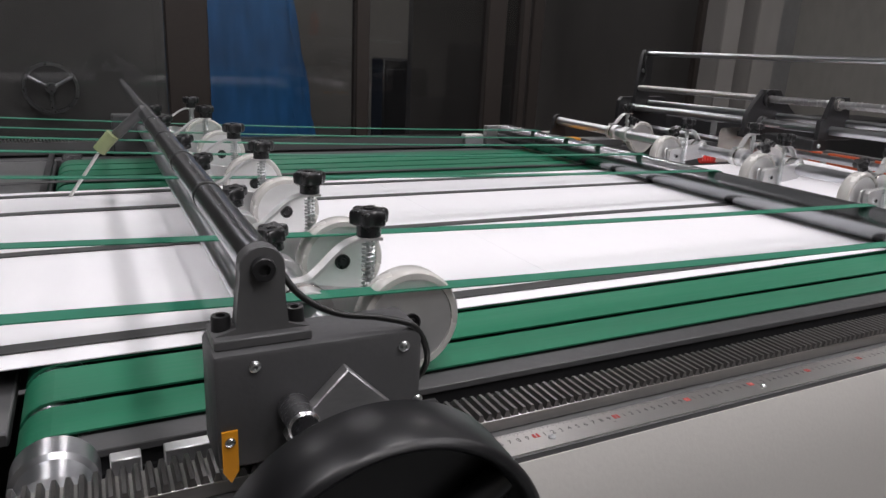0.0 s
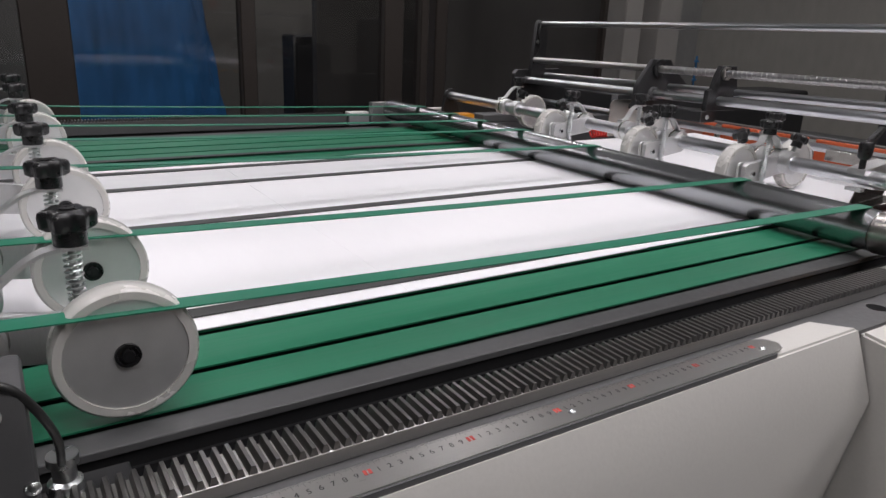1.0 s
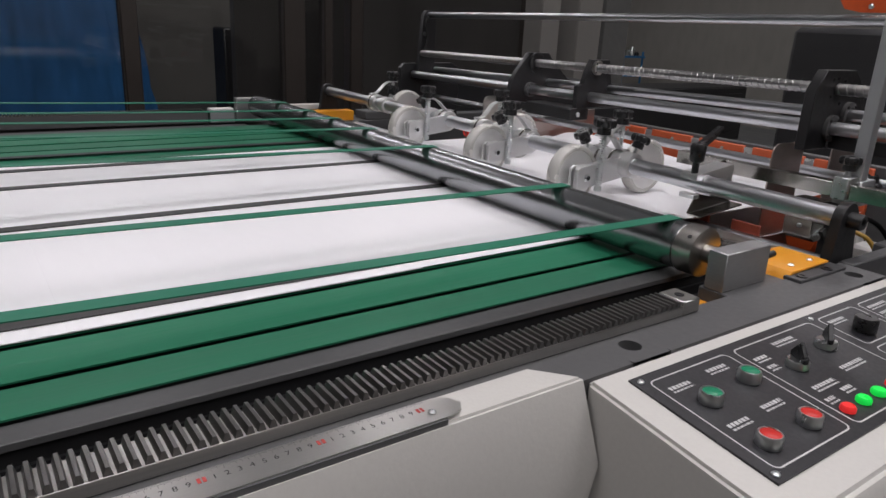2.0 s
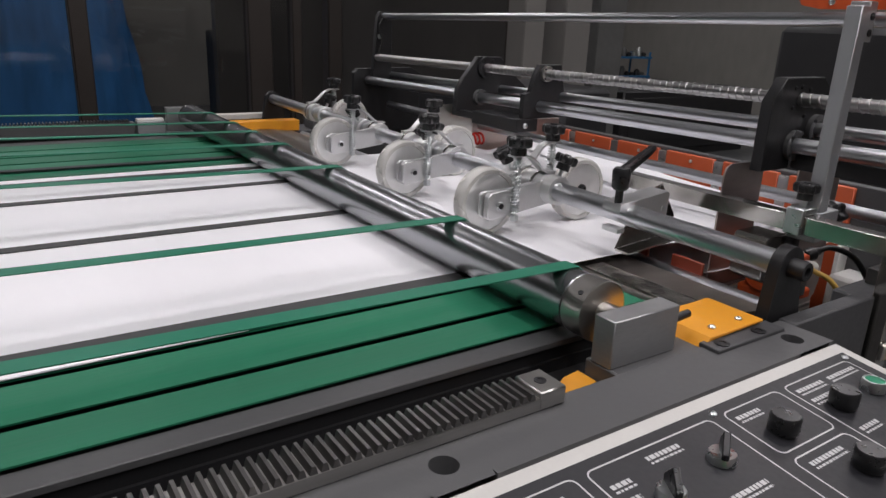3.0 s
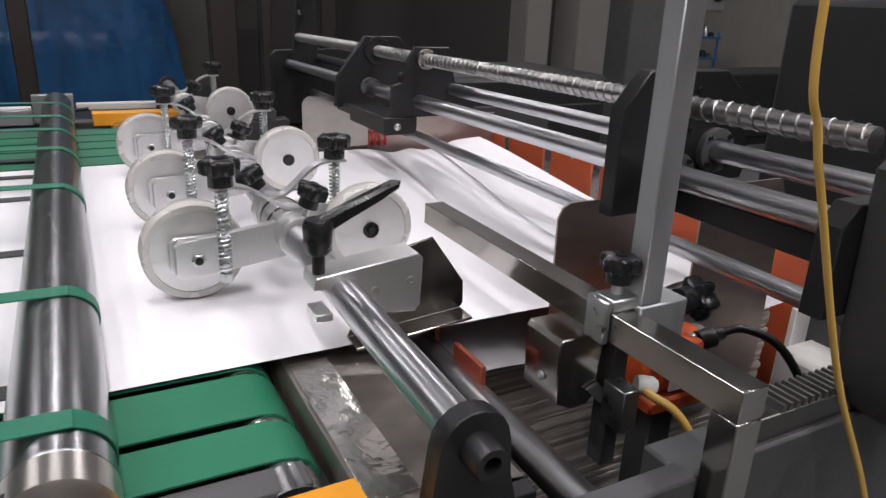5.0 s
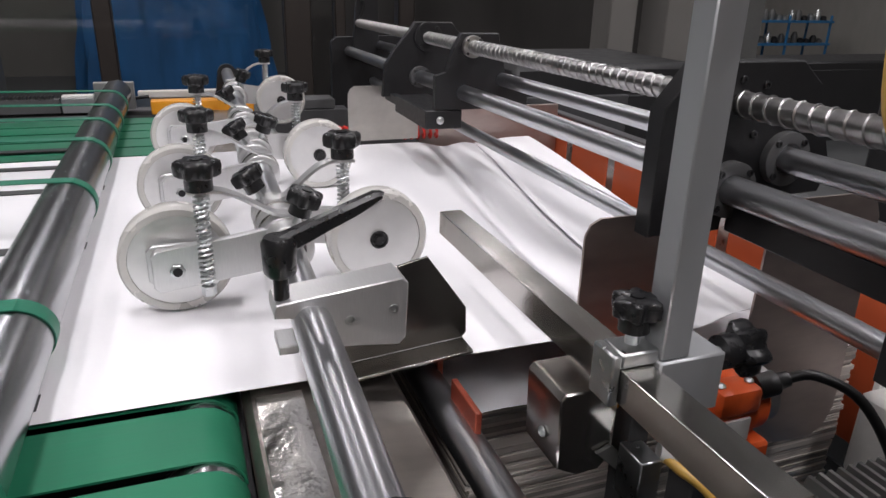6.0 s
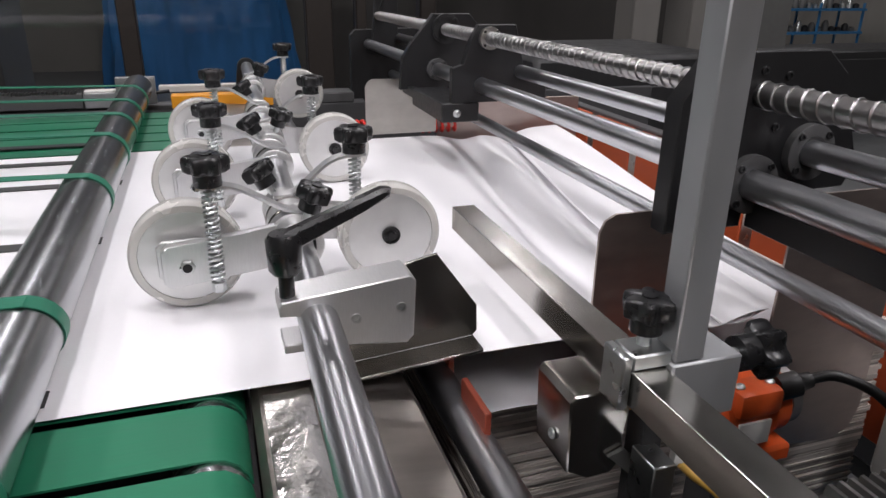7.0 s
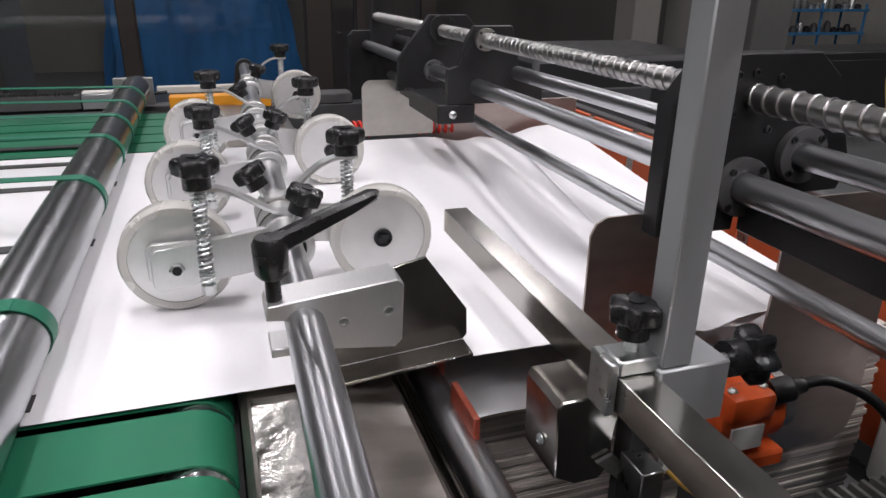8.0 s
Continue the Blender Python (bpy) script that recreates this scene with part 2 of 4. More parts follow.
def star(bm, p, axis, r, h, lobes=6, stem=0.6):
    """A lobed hand knob standing on p."""
    p, axis = Vector(p), Vector(axis).normalized()
    rot = axis.to_track_quat("Z", "Y").to_matrix()
    cyl(bm, p, p + axis * h * 0.6, r * stem, 20)
    n = lobes * 8
    levels = ((h * 0.42, 0.80), (h * 0.5, 0.96), (h * 0.8, 1.0), (h * 0.94, 0.95), (h, 0.82))
    rings = []
    for z, k in levels:
        ring = []
        for i in range(n):
            a = 2 * math.pi * i / n
            rr = r * k * (0.87 + 0.15 * max(-0.75, math.cos(lobes * a)))
            ring.append(bm.verts.new(p + rot @ Vector((rr * math.cos(a), rr * math.sin(a), z))))
        rings.append(ring)
    for a, b in zip(rings, rings[1:]):
        for i in range(n):
            bm.faces.new((a[i], a[(i + 1) % n], b[(i + 1) % n], b[i]))
    bm.faces.new(rings[0][::-1])
    top = p + axis * (h * 0.95)
    bm.faces.new(rings[-1])
    cyl(bm, top, top + axis * h * 0.1, r * 0.28, 14)
    return bm


def cap_screw(name, p, axis, r, h, parent, mat="black_paint"):
    """A socket head screw: a turned head with a hole in it."""
    return part(name, lathe(B(), p, axis, [(0, r), (h * 0.85, r), (h, r * 0.9), (h, r * 0.5), (h * 0.4, r * 0.48)], 20), mat, parent)


def pan_screw(p, axis, r, parent, name="screw"):
    return part(name, lathe(B(), p, axis, [(0, r), (r * 0.3, r), (r * 0.6, r * 0.72), (r * 0.7, r * 0.35), (r * 0.45, r * 0.25)], 16), "zinc", parent)


# ---- room ----
GLASS_Y = 3.62
solo("floor", box(B(), (-5, -4, -0.1), (11, 11, 0)), "floor_paint", "grey painted concrete factory floor", "floor", kind="structure")
solo("ceiling", box(B(), (-5, -4, 5.0), (11, 11, 5.1)), "ceiling_paint", "pale painted factory ceiling", "ceiling", kind="structure")
solo("wall_south", box(B(), (-5, -4.2, 0), (11, -4, 5)), "wall_paint", "pale painted factory wall", "wall", kind="structure")
solo("wall_west", box(B(), (-5.2, -4.2, 0), (-5, 11.2, 5)), "wall_paint", "pale painted factory wall", "wall", kind="structure")
solo("wall_east", box(B(), (11, -4.2, 0), (11.2, 11.2, 5)), "wall_paint", "pale painted factory wall", "wall", kind="structure")
solo("wall_north", box(B(), (-5, 11, 0), (11, 11.2, 5)), "wall_paint", "pale painted factory wall", "wall", kind="structure")

# the first two, in front of the machine, are added fill for its near faces
LAMPS = ((0.2, -0.9), (3.0, -0.9), (-1.2, 1.2), (1.4, 1.2), (4.0, 1.2), (-1.2, 6.6), (1.6, 6.6), (4.6, 6.6), (1.4, -2.4), (4.4, -2.4), (7.6, 2.6), (7.6, 7.0))
for lx, ly in LAMPS:
    lamp = thing("ceiling_lamp", "long fluorescent ceiling lamp with white tubes", "lamp", (lx, ly, 4.55), "ceiling lamps")
    part("lamp_body", box(B(), (-0.16, -0.75, 0.02), (0.16, 0.75, 0.09), 0.01), "white_plastic", lamp)
    for tx in (-0.08, 0.08):
        part("tube", cyl(B(), (tx, -0.7, -0.01), (tx, 0.7, -0.01), 0.02, 12), "tube_glow", lamp)
    part("lamp_rod", cyl(B(), (0, 0, 0.09), (0, 0, 0.45), 0.01, 8), "zinc", lamp)
    al = bpy.data.lights.new("fluorescent", "AREA")
    al.shape, al.size, al.size_y, al.energy, al.color = "RECTANGLE", 0.3, 1.5, 44, (1.0, 0.957, 1.0)
    lo = new("fluorescent", al)
    lo.matrix_world = pose(lx, ly, 4.50)

# glazed partition behind the machine
partition = thing("glass_partition", "dark bronze framed glass partition behind the machine", "partition", (0, GLASS_Y, 0))
partition["kind"] = "structure"
POSTS = ((-3.2, 0.08), (-1.2, 0.08), (0.545, 0.19), (1.417, 0.075), (2.225, 0.12), (2.42, 0.05))
for px, w in POSTS:
    part("partition_post", box(B(), (px - w / 2, -0.04, 0), (px + w / 2, 0.04, 3.2), 0.006), "bronze_frame", partition)
part("bottom_rail", box(B(), (-3.2, -0.035, 0.0), (2.42, 0.035, 0.62), 0.006), "bronze_frame", partition)
part("top_rail", box(B(), (-3.2, -0.035, 3.0), (2.42, 0.035, 3.2), 0.006), "bronze_frame", partition)
for (a, wa), (b, wb) in zip(POSTS, POSTS[1:]):
    pane = part("pane", box(B(), (a + wa / 2, -0.004, 0.62), (b - wb / 2, 0.004, 3.0)), "glass", partition)
    pane.visible_shadow = False

# ---- machine base ----
ZP = 0.977          # top of the paper
ZB = 0.974          # top of the belts
FRAME = thing("conveyor_table", "dark grey painted conveyor table with bolt holes", "conveyor")


def top_plate_with_holes(bm, x0, x1, y0, y1, z, holes, t=0.02):
    """A plate whose holes go through its top."""
    xs = [x0]
    for hx, hy, hr in holes:
        xs += [hx - 0.03, hx + 0.03]
    xs.append(x1)
    for i in range(0, len(xs), 2):
        box(bm, (xs[i], y0, z - t), (xs[i + 1], y1, z))
    for hx, hy, hr in holes:
        n = 24
        sq = []
        for k in range(n):
            a = 2 * math.pi * (k + 0.5) / n
            c, s = math.cos(a), math.sin(a)
            m = max(abs(c) / 0.03, abs(s) / (max(y1 - hy, hy - y0)))
            sq.append((hx + c / m, min(max(hy + s / m, y0), y1)))
        inner = [bm.verts.new((hx + hr * math.cos(2 * math.pi * (k + 0.5) / n), hy + hr * math.sin(2 * math.pi * (k + 0.5) / n), z)) for k in range(n)]
        low = [bm.verts.new((v.co.x, v.co.y, z - t)) for v in inner]
        outer = [bm.verts.new((x, y, z)) for x, y in sq]
        for k in range(n):
            j = (k + 1) % n
            bm.faces.new((outer[k], outer[j], inner[j], inner[k]))
            bm.faces.new((inner[k], inner[j], low[j], low[k]))
        bm.faces.new(low)
        box(bm, (hx - 0.03, y0, z - t), (hx + 0.03, y1, z - t + 0.0005))
    return bm


part("side_top", top_plate_with_holes(B(), -1.2, 1.757, 0.416, 0.482, 0.991, [(1.239, 0.446, 0.0125), (1.718, 0.443, 0.0125)]), "grey_light", FRAME)
part("side_plate", box(B(), (-1.2, 0.43, 0.2), (1.757, 0.478, 0.970)), "grey_paint", FRAME)
part("inner_rail", box(B(), (1.475, 0.483, 0.93), (1.726, 0.53, 0.989), 0.002), "grey_light", FRAME)
part("rear_plate", box(B(), (1.757, 0.462, 0.25), (1.95, 0.485, 0.993), 0.002), "grey_paint", FRAME)
part("rear_casting", box(B(), (1.95, 0.474, 0.25), (3.2, 0.52, 0.985), 0.003), "grey_paint", FRAME)
part("far_side_plate", box(B(), (-1.2, 2.38, 0.2), (3.2, 2.44, 0.955), 0.003), "grey_paint", FRAME)
# bed, recess floor and edge wall have the recess's shade in their colour
part("bed", box(B(), (0.04, 0.604, 0.86), (1.72, 2.36, 0.945)), "recess_shade", FRAME)
part("recess_floor", box(B(), (-1.2, 0.478, 0.80), (1.757, 0.62, 0.93)), "recess_shade", FRAME)
part("bed_edge", box(B(), (0.03, 0.603, 0.962), (1.70, 0.634, 0.970), 0.001), "grey_light", FRAME)
part("edge_wall", box(B(), (0.035, 0.608, 0.945), (1.695, 0.630, 0.962)), "recess_shade", FRAME)
part("base_plinth", box(B(), (-1.0, 0.55, 0.0), (3.1, 2.35, 0.2)), "grey_paint", FRAME)
for hx in (1.80, 1.86, 1.90):
    part("bolt", cyl(B(), (hx, 0.462, 0.94 - 0.2 * (hx - 1.78)), (hx, 0.457, 0.94 - 0.2 * (hx - 1.78)), 0.004, 12), "zinc", FRAME)

# racks with single teeth
rack = thing("gear_rack", "straight steel gear rack with worn bright teeth", "gear rack")
PITCH = 0.00905
part("rack_body", box(box(B(), (-0.75, 0.469, 0.9913), (1.384, 0.505, 1.0035), 0.0008), (-0.75, 0.483, 0.955), (1.384, 0.5045, 0.9913)), "rack_face", rack)
bm = B()
for i in range(int((1.358 + 0.745) / PITCH)):
    x = -0.745 + i * PITCH
    prism(bm, [(x, 0), (x + 0.0066, 0), (x + 0.0048, 0.0068), (x + 0.0018, 0.0068)], 0.0358, Matrix.Translation((0, 0.4692, 1.0035)))
tagged(part("teeth", bm, "rack", rack), "row of steel rack teeth", kind="stuff")
part("rack_end", box(B(), (1.357, 0.468, 0.9914), (1.388, 0.506, 1.0095), 0.0015), "rack_face", rack)
cap_screw("rack_bolt", (1.372, 0.487, 1.0095), (0, 0, 1), 0.006, 0.001, rack)

rack2 = thing("gear_rack", "straight steel gear rack with worn bright teeth", "gear rack")
part("rack_body", box(B(), (2.02, 0.480, 0.985), (3.1, 0.510, 1.008), 0.001), "rack", rack2)
bm = B()
for i in range(100):
    x = 2.06 + i * PITCH
    prism(bm, [(x, 0), (x + 0.0066, 0), (x + 0.0048, 0.0068), (x + 0.0018, 0.0068)], 0.030, Matrix.Translation((0, 0.480, 1.008)))
tagged(part("teeth", bm, "rack", rack2), "row of steel rack teeth", kind="stuff")
cap_screw("rack_bolt", (2.038, 0.495, 1.008), (0, 0, 1), 0.008, 0.001, rack2)

rack3 = thing("gear_rack", "steel gear rack on the far rail", "gear rack")
part("rack_body", box(B(), (-0.75, 2.37, 0.955), (1.385, 2.40, 0.993), 0.001), "grey_light", rack3)
bm = B()
for i in range(int(2.12 / PITCH)):
    x = -0.745 + i * PITCH
    prism(bm, [(x, 0), (x + 0.0066, 0), (x + 0.0048, 0.0068), (x + 0.0018, 0.0068)], 0.030, Matrix.Translation((0, 2.37, 0.993)))
tagged(part("teeth", bm, "rack", rack3), "row of steel rack teeth", kind="stuff")

# steel ruler along the rack
ruler = thing("steel_ruler", "worn steel ruler screwed on beside the gear rack", "ruler")
pts = [(-0.06, 0.418), (0.985, 0.418), (0.997, 0.422), (1.003, 0.432), (0.997, 0.444), (0.985, 0.449), (-0.06, 0.449)]
bm = B()
prism(bm, pts, 0.0014, Matrix(((1, 0, 0, 0), (0, 0, 1, 0), (0, 1, 0, 0.9985), (0, 0, 0, 1))))
part("ruler_blade", bm, "ruler", ruler)
part("ruler_seat", box(B(), (-0.9, 0.416, 0.991), (0.98, 0.452, 0.9984)), "grey_light", ruler)
for sx in (0.172, 0.439, 0.706, 0.973):
    pan_screw((sx, 0.430, 0.9998), (0, 0, 1), 0.0035, ruler)
bm = B()
CM = 0.00898
for i in range(0, 1110):
    x = -0.022 + i * CM / 10
    l = 0.0055 if i % 10 == 0 else 0.004 if i % 5 == 0 else 0.0025
    v = [bm.verts.new(c) for c in ((x - 0.0001, 0.4488 - l, 0.99995), (x + 0.0001, 0.4488 - l, 0.99995), (x + 0.0001, 0.4488, 0.99995), (x - 0.0001, 0.4488, 0.99995))]
    bm.faces.new(v)
tagged(part("graduation", bm, "ink", ruler), "fine black millimetre marks", kind="stuff")
for i in range(1, 111):
    x = -0.022 + i * CM
    if i % 10:
        c = bpy.data.curves.new("digit", "FONT")
        c.body, c.size, c.align_x = str(i % 10), 0.0078, "CENTER"
        c.materials.append(M["ink"])
        o = new("digit", c)
        o.parent = ruler
        o.location = (x, 0.4345, 1.0000)
    else:
        for dx in (-0.0032, 0.0006):
            part("red_mark", box(B(), (x + dx, 0.4345, 0.9999), (x + dx + 0.0026, 0.4405, 1.0001)), "red_ink", ruler)

# cream cover and console
cover = thing("front_cover", "cream painted sheet metal front cover with folded edge", "machine cover")

def folded(prof, x0, x1, bevel):
    """A folded sheet metal body: the outline prof in y and z, drawn along x; x1 may differ from point to point."""
    bm = bmesh.new()
    front = [bm.verts.new((x0, y, z)) for y, z in prof]
    back = [bm.verts.new((x, y, z)) for (y, z), x in zip(prof, x1)]
    bm.faces.new(front)
    bm.faces.new(back[::-1])
    for i in range(len(prof)):
        bm.faces.new((front[i], back[i], back[(i + 1) % len(prof)], front[(i + 1) % len(prof)]))
    bmesh.ops.recalc_face_normals(bm, faces=bm.faces[:])
    bmesh.ops.bevel(bm, geom=bm.edges[:], offset=bevel, segments=2, affect="EDGES")
    return bm


prof = [(0.456, 0.9962), (0.4155, 0.9955), (0.386, 0.915), (0.418, 0.72), (0.432, 0.25), (0.456, 0.25)]
part("cover_sheet", folded(prof, -1.2, (1.100, 1.138, 1.1415, 1.1415, 1.1415, 1.100), 0.0025), "cream", cover)
part("cover_foot", box(B(), (-1.2, 0.433, 0.0), (1.14, 0.455, 0.249)), "grey_paint", cover)

console = thing("control_console", "cream control console with a black panel of buttons", "control panel")


def slope(y):
    return 0.9905 + (y - 0.4155) * 0.115


prof = [(0.4155, slope(0.4155)), (0.205, slope(0.205)), (0.192, 0.945), (0.215, 0.25), (0.4155, 0.25)]
part("console_body", folded(prof, 1.142, (1.757,) * 5, 0.004), "cream", console)
TILT = Matrix.Translation((0, 0.4155, slope(0.4155))) @ Matrix.Rotation(math.atan(0.115), 4, "X")


def on_panel(x, y, h=0.0):
    """A point on the console's top: x along the machine, y down the slope from its back edge, h above."""
    return TILT @ Vector((x, -y, h))


def panel_box(bm, x0, y0, x1, y1, h0, h1):
    box(bm, (x0, -y1, h0), (x1, -y0, h1))
    bm.transform(TILT)
    return bm


part("panel", panel_box(B(), 1.178, 0.020, 1.736, 0.178, -0.0005, 0.0022), "panel_black", console, "black control panel with white lines")
for sx in (1.186, 1.495, 1.727):
    for sy in (0.028, 0.170):
        pan_screw(on_panel(sx, sy, 0.0022), (0, 0, 1), 0.0038, console)


def rounded_frame(x0, y0, x1, y1):
    bm = B()
    r, w = 0.008, 0.0016
    outer, inner = [], []
    for cx, cy, a0 in ((x1 - r, y1 - r, 0), (x0 + r, y1 - r, 90), (x0 + r, y0 + r, 180), (x1 - r, y0 + r, 270)):
        for k in range(5):
            a = radians(a0 + k * 22.5)
            outer.append(bm.verts.new(on_panel(cx + r * math.cos(a), cy + r * math.sin(a), 0.0025)))
            inner.append(bm.verts.new(on_panel(cx + (r - w) * math.cos(a), cy + (r - w) * math.sin(a), 0.0025)))
    n = len(outer)
    for i in range(n):
        bm.faces.new((outer[i], outer[(i + 1) % n], inner[(i + 1) % n], inner[i]))
    part("panel_line", bm, "white_print", console)


rounded_frame(1.192, 0.031, 1.317, 0.168)
rounded_frame(1.328, 0.031, 1.486, 0.168)
rounded_frame(1.502, 0.031, 1.590, 0.094)
rounded_frame(1.502, 0.101, 1.590, 0.168)
rounded_frame(1.600, 0.031, 1.722, 0.168)


def print_bars(x, y, w):
    bm = B()
    random.seed(int(x * 1000) + int(y * 1000))
    for row, h in ((0, 0.0046), (0.0068, 0.0022)):
        k = 0.0
        while k < w:
            d = random.uniform(0.003, 0.0055) if row == 0 else random.uniform(0.002, 0.005)
            v = [bm.verts.new(on_panel(x + a, y + b, 0.0026)) for a, b in ((k, row), (min(k + d, w), row), (min(k + d, w), row + h), (k, row + h))]
            bm.faces.new(v)
            k += d + 0.0012
    part("panel_print", bm, "white_print", console)


def push_button(x, y, cap):
    b = part("button", lathe(B(), on_panel(x, y, 0.0022), (0, 0, 1), [(0, 0.0115), (0.010, 0.0115), (0.0115, 0.0105), (0.0115, 0.0088), (0.009, 0.0086)], 28), "zinc", console, "chrome ringed push button")
    part("button_cap", lathe(B(), on_panel(x, y, 0.011), (0, 0, 1), [(0, 0.0098), (0.002, 0.0098), (0.003, 0.008)], 28), cap, b)


def selector(x, y, turn):
    b = part("selector_switch", lathe(B(), on_panel(x, y, 0.0022), (0, 0, 1), [(0, 0.0118), (0.007, 0.0118), (0.0085, 0.0108), (0.0085, 0.0095)], 28), "zinc", console, "chrome ringed rotary selector switch")
    bm = B()
    prism(bm, [(-0.012, 0), (0.012, 0), (0.013, 0.006), (0.0, 0.020), (-0.013, 0.006)], 0.006, Matrix.Translation(on_panel(x, y, 0.010)) @ Matrix.Rotation(radians(turn), 4, "Z") @ Matrix.Translation((0, -0.003, 0)), 0.0008)
    part("selector_grip", bm, "black_plastic", b)


def dial(x, y):
    part("dial", lathe(B(), on_panel(x, y, 0.0022), (0, 0, 1), [(0, 0.012), (0.004, 0.0135), (0.016, 0.0135), (0.018, 0.012)], 28), "black_plastic", console, "black rotary dial")


for bx, by, cap in ((1.224, 0.080, "green_button"), (1.295, 0.074, "green_button"), (1.217, 0.144, "red_button"), (1.283, 0.144, "red_button"), (1.690, 0.076, "green_button")):
    push_button(bx, by, cap)
for px, py, w in ((1.203, 0.047, 0.030), (1.266, 0.043, 0.030), (1.205, 0.110, 0.030), (1.262, 0.107, 0.032), (1.336, 0.052, 0.022), (1.336, 0.068, 0.016), (1.388, 0.041, 0.040),
                  (1.345, 0.112, 0.040), (1.415, 0.104, 0.045), (1.336, 0.130, 0.016), (1.372, 0.127, 0.018), (1.510, 0.041, 0.034), (1.514, 0.110, 0.050), (1.608, 0.041, 0.045), (1.608, 0.057, 0.040), (1.608, 0.104, 0.03), (1.664, 0.041, 0.050)):
    print_bars(px, py, w)
selector(1.371, 0.082, 60)
selector(1.446, 0.073, 40)
dial(1.534, 0.074)
dial(1.630, 0.077)
dial(1.558, 0.138)
for k, c in enumerate(("red_lamp", "green_lamp", "green_lamp", "red_lamp")):
    part("indicator_lamp", lathe(B(), on_panel(1.341 + k * 0.031, 0.151, 0.0022), (0, 0, 1), [(0, 0.0075), (0.004, 0.0075), (0.006, 0.006)], 20), c, console, "glowing round indicator lamp")

# ---- conveyor belts ----
conveyor = thing("belt_conveyor", "conveyor bed with flat green belts round end pulleys", "conveyor")


def belt(y0, y1, x0=0.045, x1=1.685, mat="belt"):
    r = 0.032
    pts = [(x0 + (x1 - x0) * k / 12, ZB) for k in range(13)]
    for k in range(1, 9):
        a = radians(90 - 22.5 * k)
        pts.append((x1 + r * math.cos(a), ZB - r + r * math.sin(a)))
    for k in range(0, 9):
        a = radians(-90 - 22.5 * k)
        pts.append((x0 + r * math.cos(a), ZB - r + r * math.sin(a)))
    bm = B()
    n = len(pts)
    cx, cz = (x0 + x1) / 2, ZB - r
    rings = []
    for x, z in pts:
        ax = min(max(x, x0), x1)
        d = Vector((x - ax, 0, z - cz))
        d = d.normalized() * 0.002
        rings.append([bm.verts.new(c) for c in ((x, y0, z), (x, y1, z), (x - d.x, y1, z - d.z), (x - d.x, y0, z - d.z))])
    for i in range(n):
        a, b = rings[i], rings[(i + 1) % n]
        for k in range(4):
            bm.faces.new((a[k], a[(k + 1) % 4], b[(k + 1) % 4], b[k]))
    part("belt", bm, mat, conveyor, "green flat conveyor belt")


BELTS = [(0.636, 0.692), (0.704, 0.778)]
y = 0.79
while y < 2.12:
    BELTS.append((y, y + 0.074))
    y += 0.086
for y0, y1 in BELTS:
    belt(y0, y1)
for px in (0.045, 1.685):
    part("pulley_shaft", cyl(B(), (px, 0.60, ZB - 0.032), (px, 2.36, ZB - 0.032), 0.0295, 32), "steel", conveyor)
part("near_drum", lathe(B(), (0.050, 0.508, 0.966), (0, 1, 0), [(0, 0.020), (0.002, 0.031), (0.018, 0.034), (0.022, 0.030), (0.050, 0.030), (0.054, 0.034), (0.08, 0.034)], 40), "rod", conveyor)

# paper on the belts

def sheet_z(x, y):
    """The height of the top sheet: flat on the belts, a trough where it leaves them, and a rising lip."""
    u = x - 0.14 * (y - 0.95)
    z = ZP
    k = min(1.0, 0.45 + max(0.0, y - 0.80) * 2.0) * (1 - 0.65 * max(0.0, min(1.0, (y - 1.25) / 0.4)))
    z -= 0.034 * k * math.exp(-((u - 2.140) / 0.040) ** 2)
    z -= 0.028 * k * math.exp(-((u - 2.228) / 0.032) ** 2)
    z -= 0.004 * max(0.0, min(1.0, (u - 2.05) / 0.2)) * (1 + math.sin(7 * y))
    if x < 0.0:
        z -= 0.02 * min(1, -x / 0.6) ** 2
    return z


def sheet_mesh(x0, x1, y0, y1, nx, ny, drop=0.0, thick=0.0012, skew=(0.0, 0.0)):
    """A sheet lying on sheet_z; skew slants its first and last edge."""
    bm = bmesh.new()
    grid = []
    for i in range(nx + 1):
        col = []
        for j in range(ny + 1):
            f, y = i / nx, y0 + (y1 - y0) * j / ny
            x = x0 + (x1 - x0) * f + (skew[0] + (skew[1] - skew[0]) * f) * (y - 0.95)
            col.append([bm.verts.new((x, y, sheet_z(x, y) - drop - k)) for k in (0, thick)])
        grid.append(col)
    for i in range(nx):
        for j in range(ny):
            bm.faces.new((grid[i][j][0], grid[i + 1][j][0], grid[i + 1][j + 1][0], grid[i][j + 1][0]))
            bm.faces.new((grid[i][j][1], grid[i][j + 1][1], grid[i + 1][j + 1][1], grid[i + 1][j][1]))
    for i in range(nx):
        for j, o in ((0, 1), (ny, -1)):
            bm.faces.new((grid[i][j][0], grid[i][j][1], grid[i + 1][j][1], grid[i + 1][j][0])[::o])
    for j in range(ny):
        for i, o in ((0, -1), (nx, 1)):
            bm.faces.new((grid[i][j][0], grid[i][j][1], grid[i][j + 1][1], grid[i][j + 1][0])[::o])
    return bm


solo("paper_sheet", sheet_mesh(-1.2, 1.20, 0.788, 1.712, 24, 2), "paper", "white paper sheet lying flat on the green belts", "paper", "sheets in the stream")
solo("paper_sheet", sheet_mesh(0.75, 2.31, 0.7885, 1.7115, 160, 12, -0.0003, 0.00025, (0, 0.14)), "paper", "white paper sheet running off the belts onto the pile", "paper", "sheets in the stream")

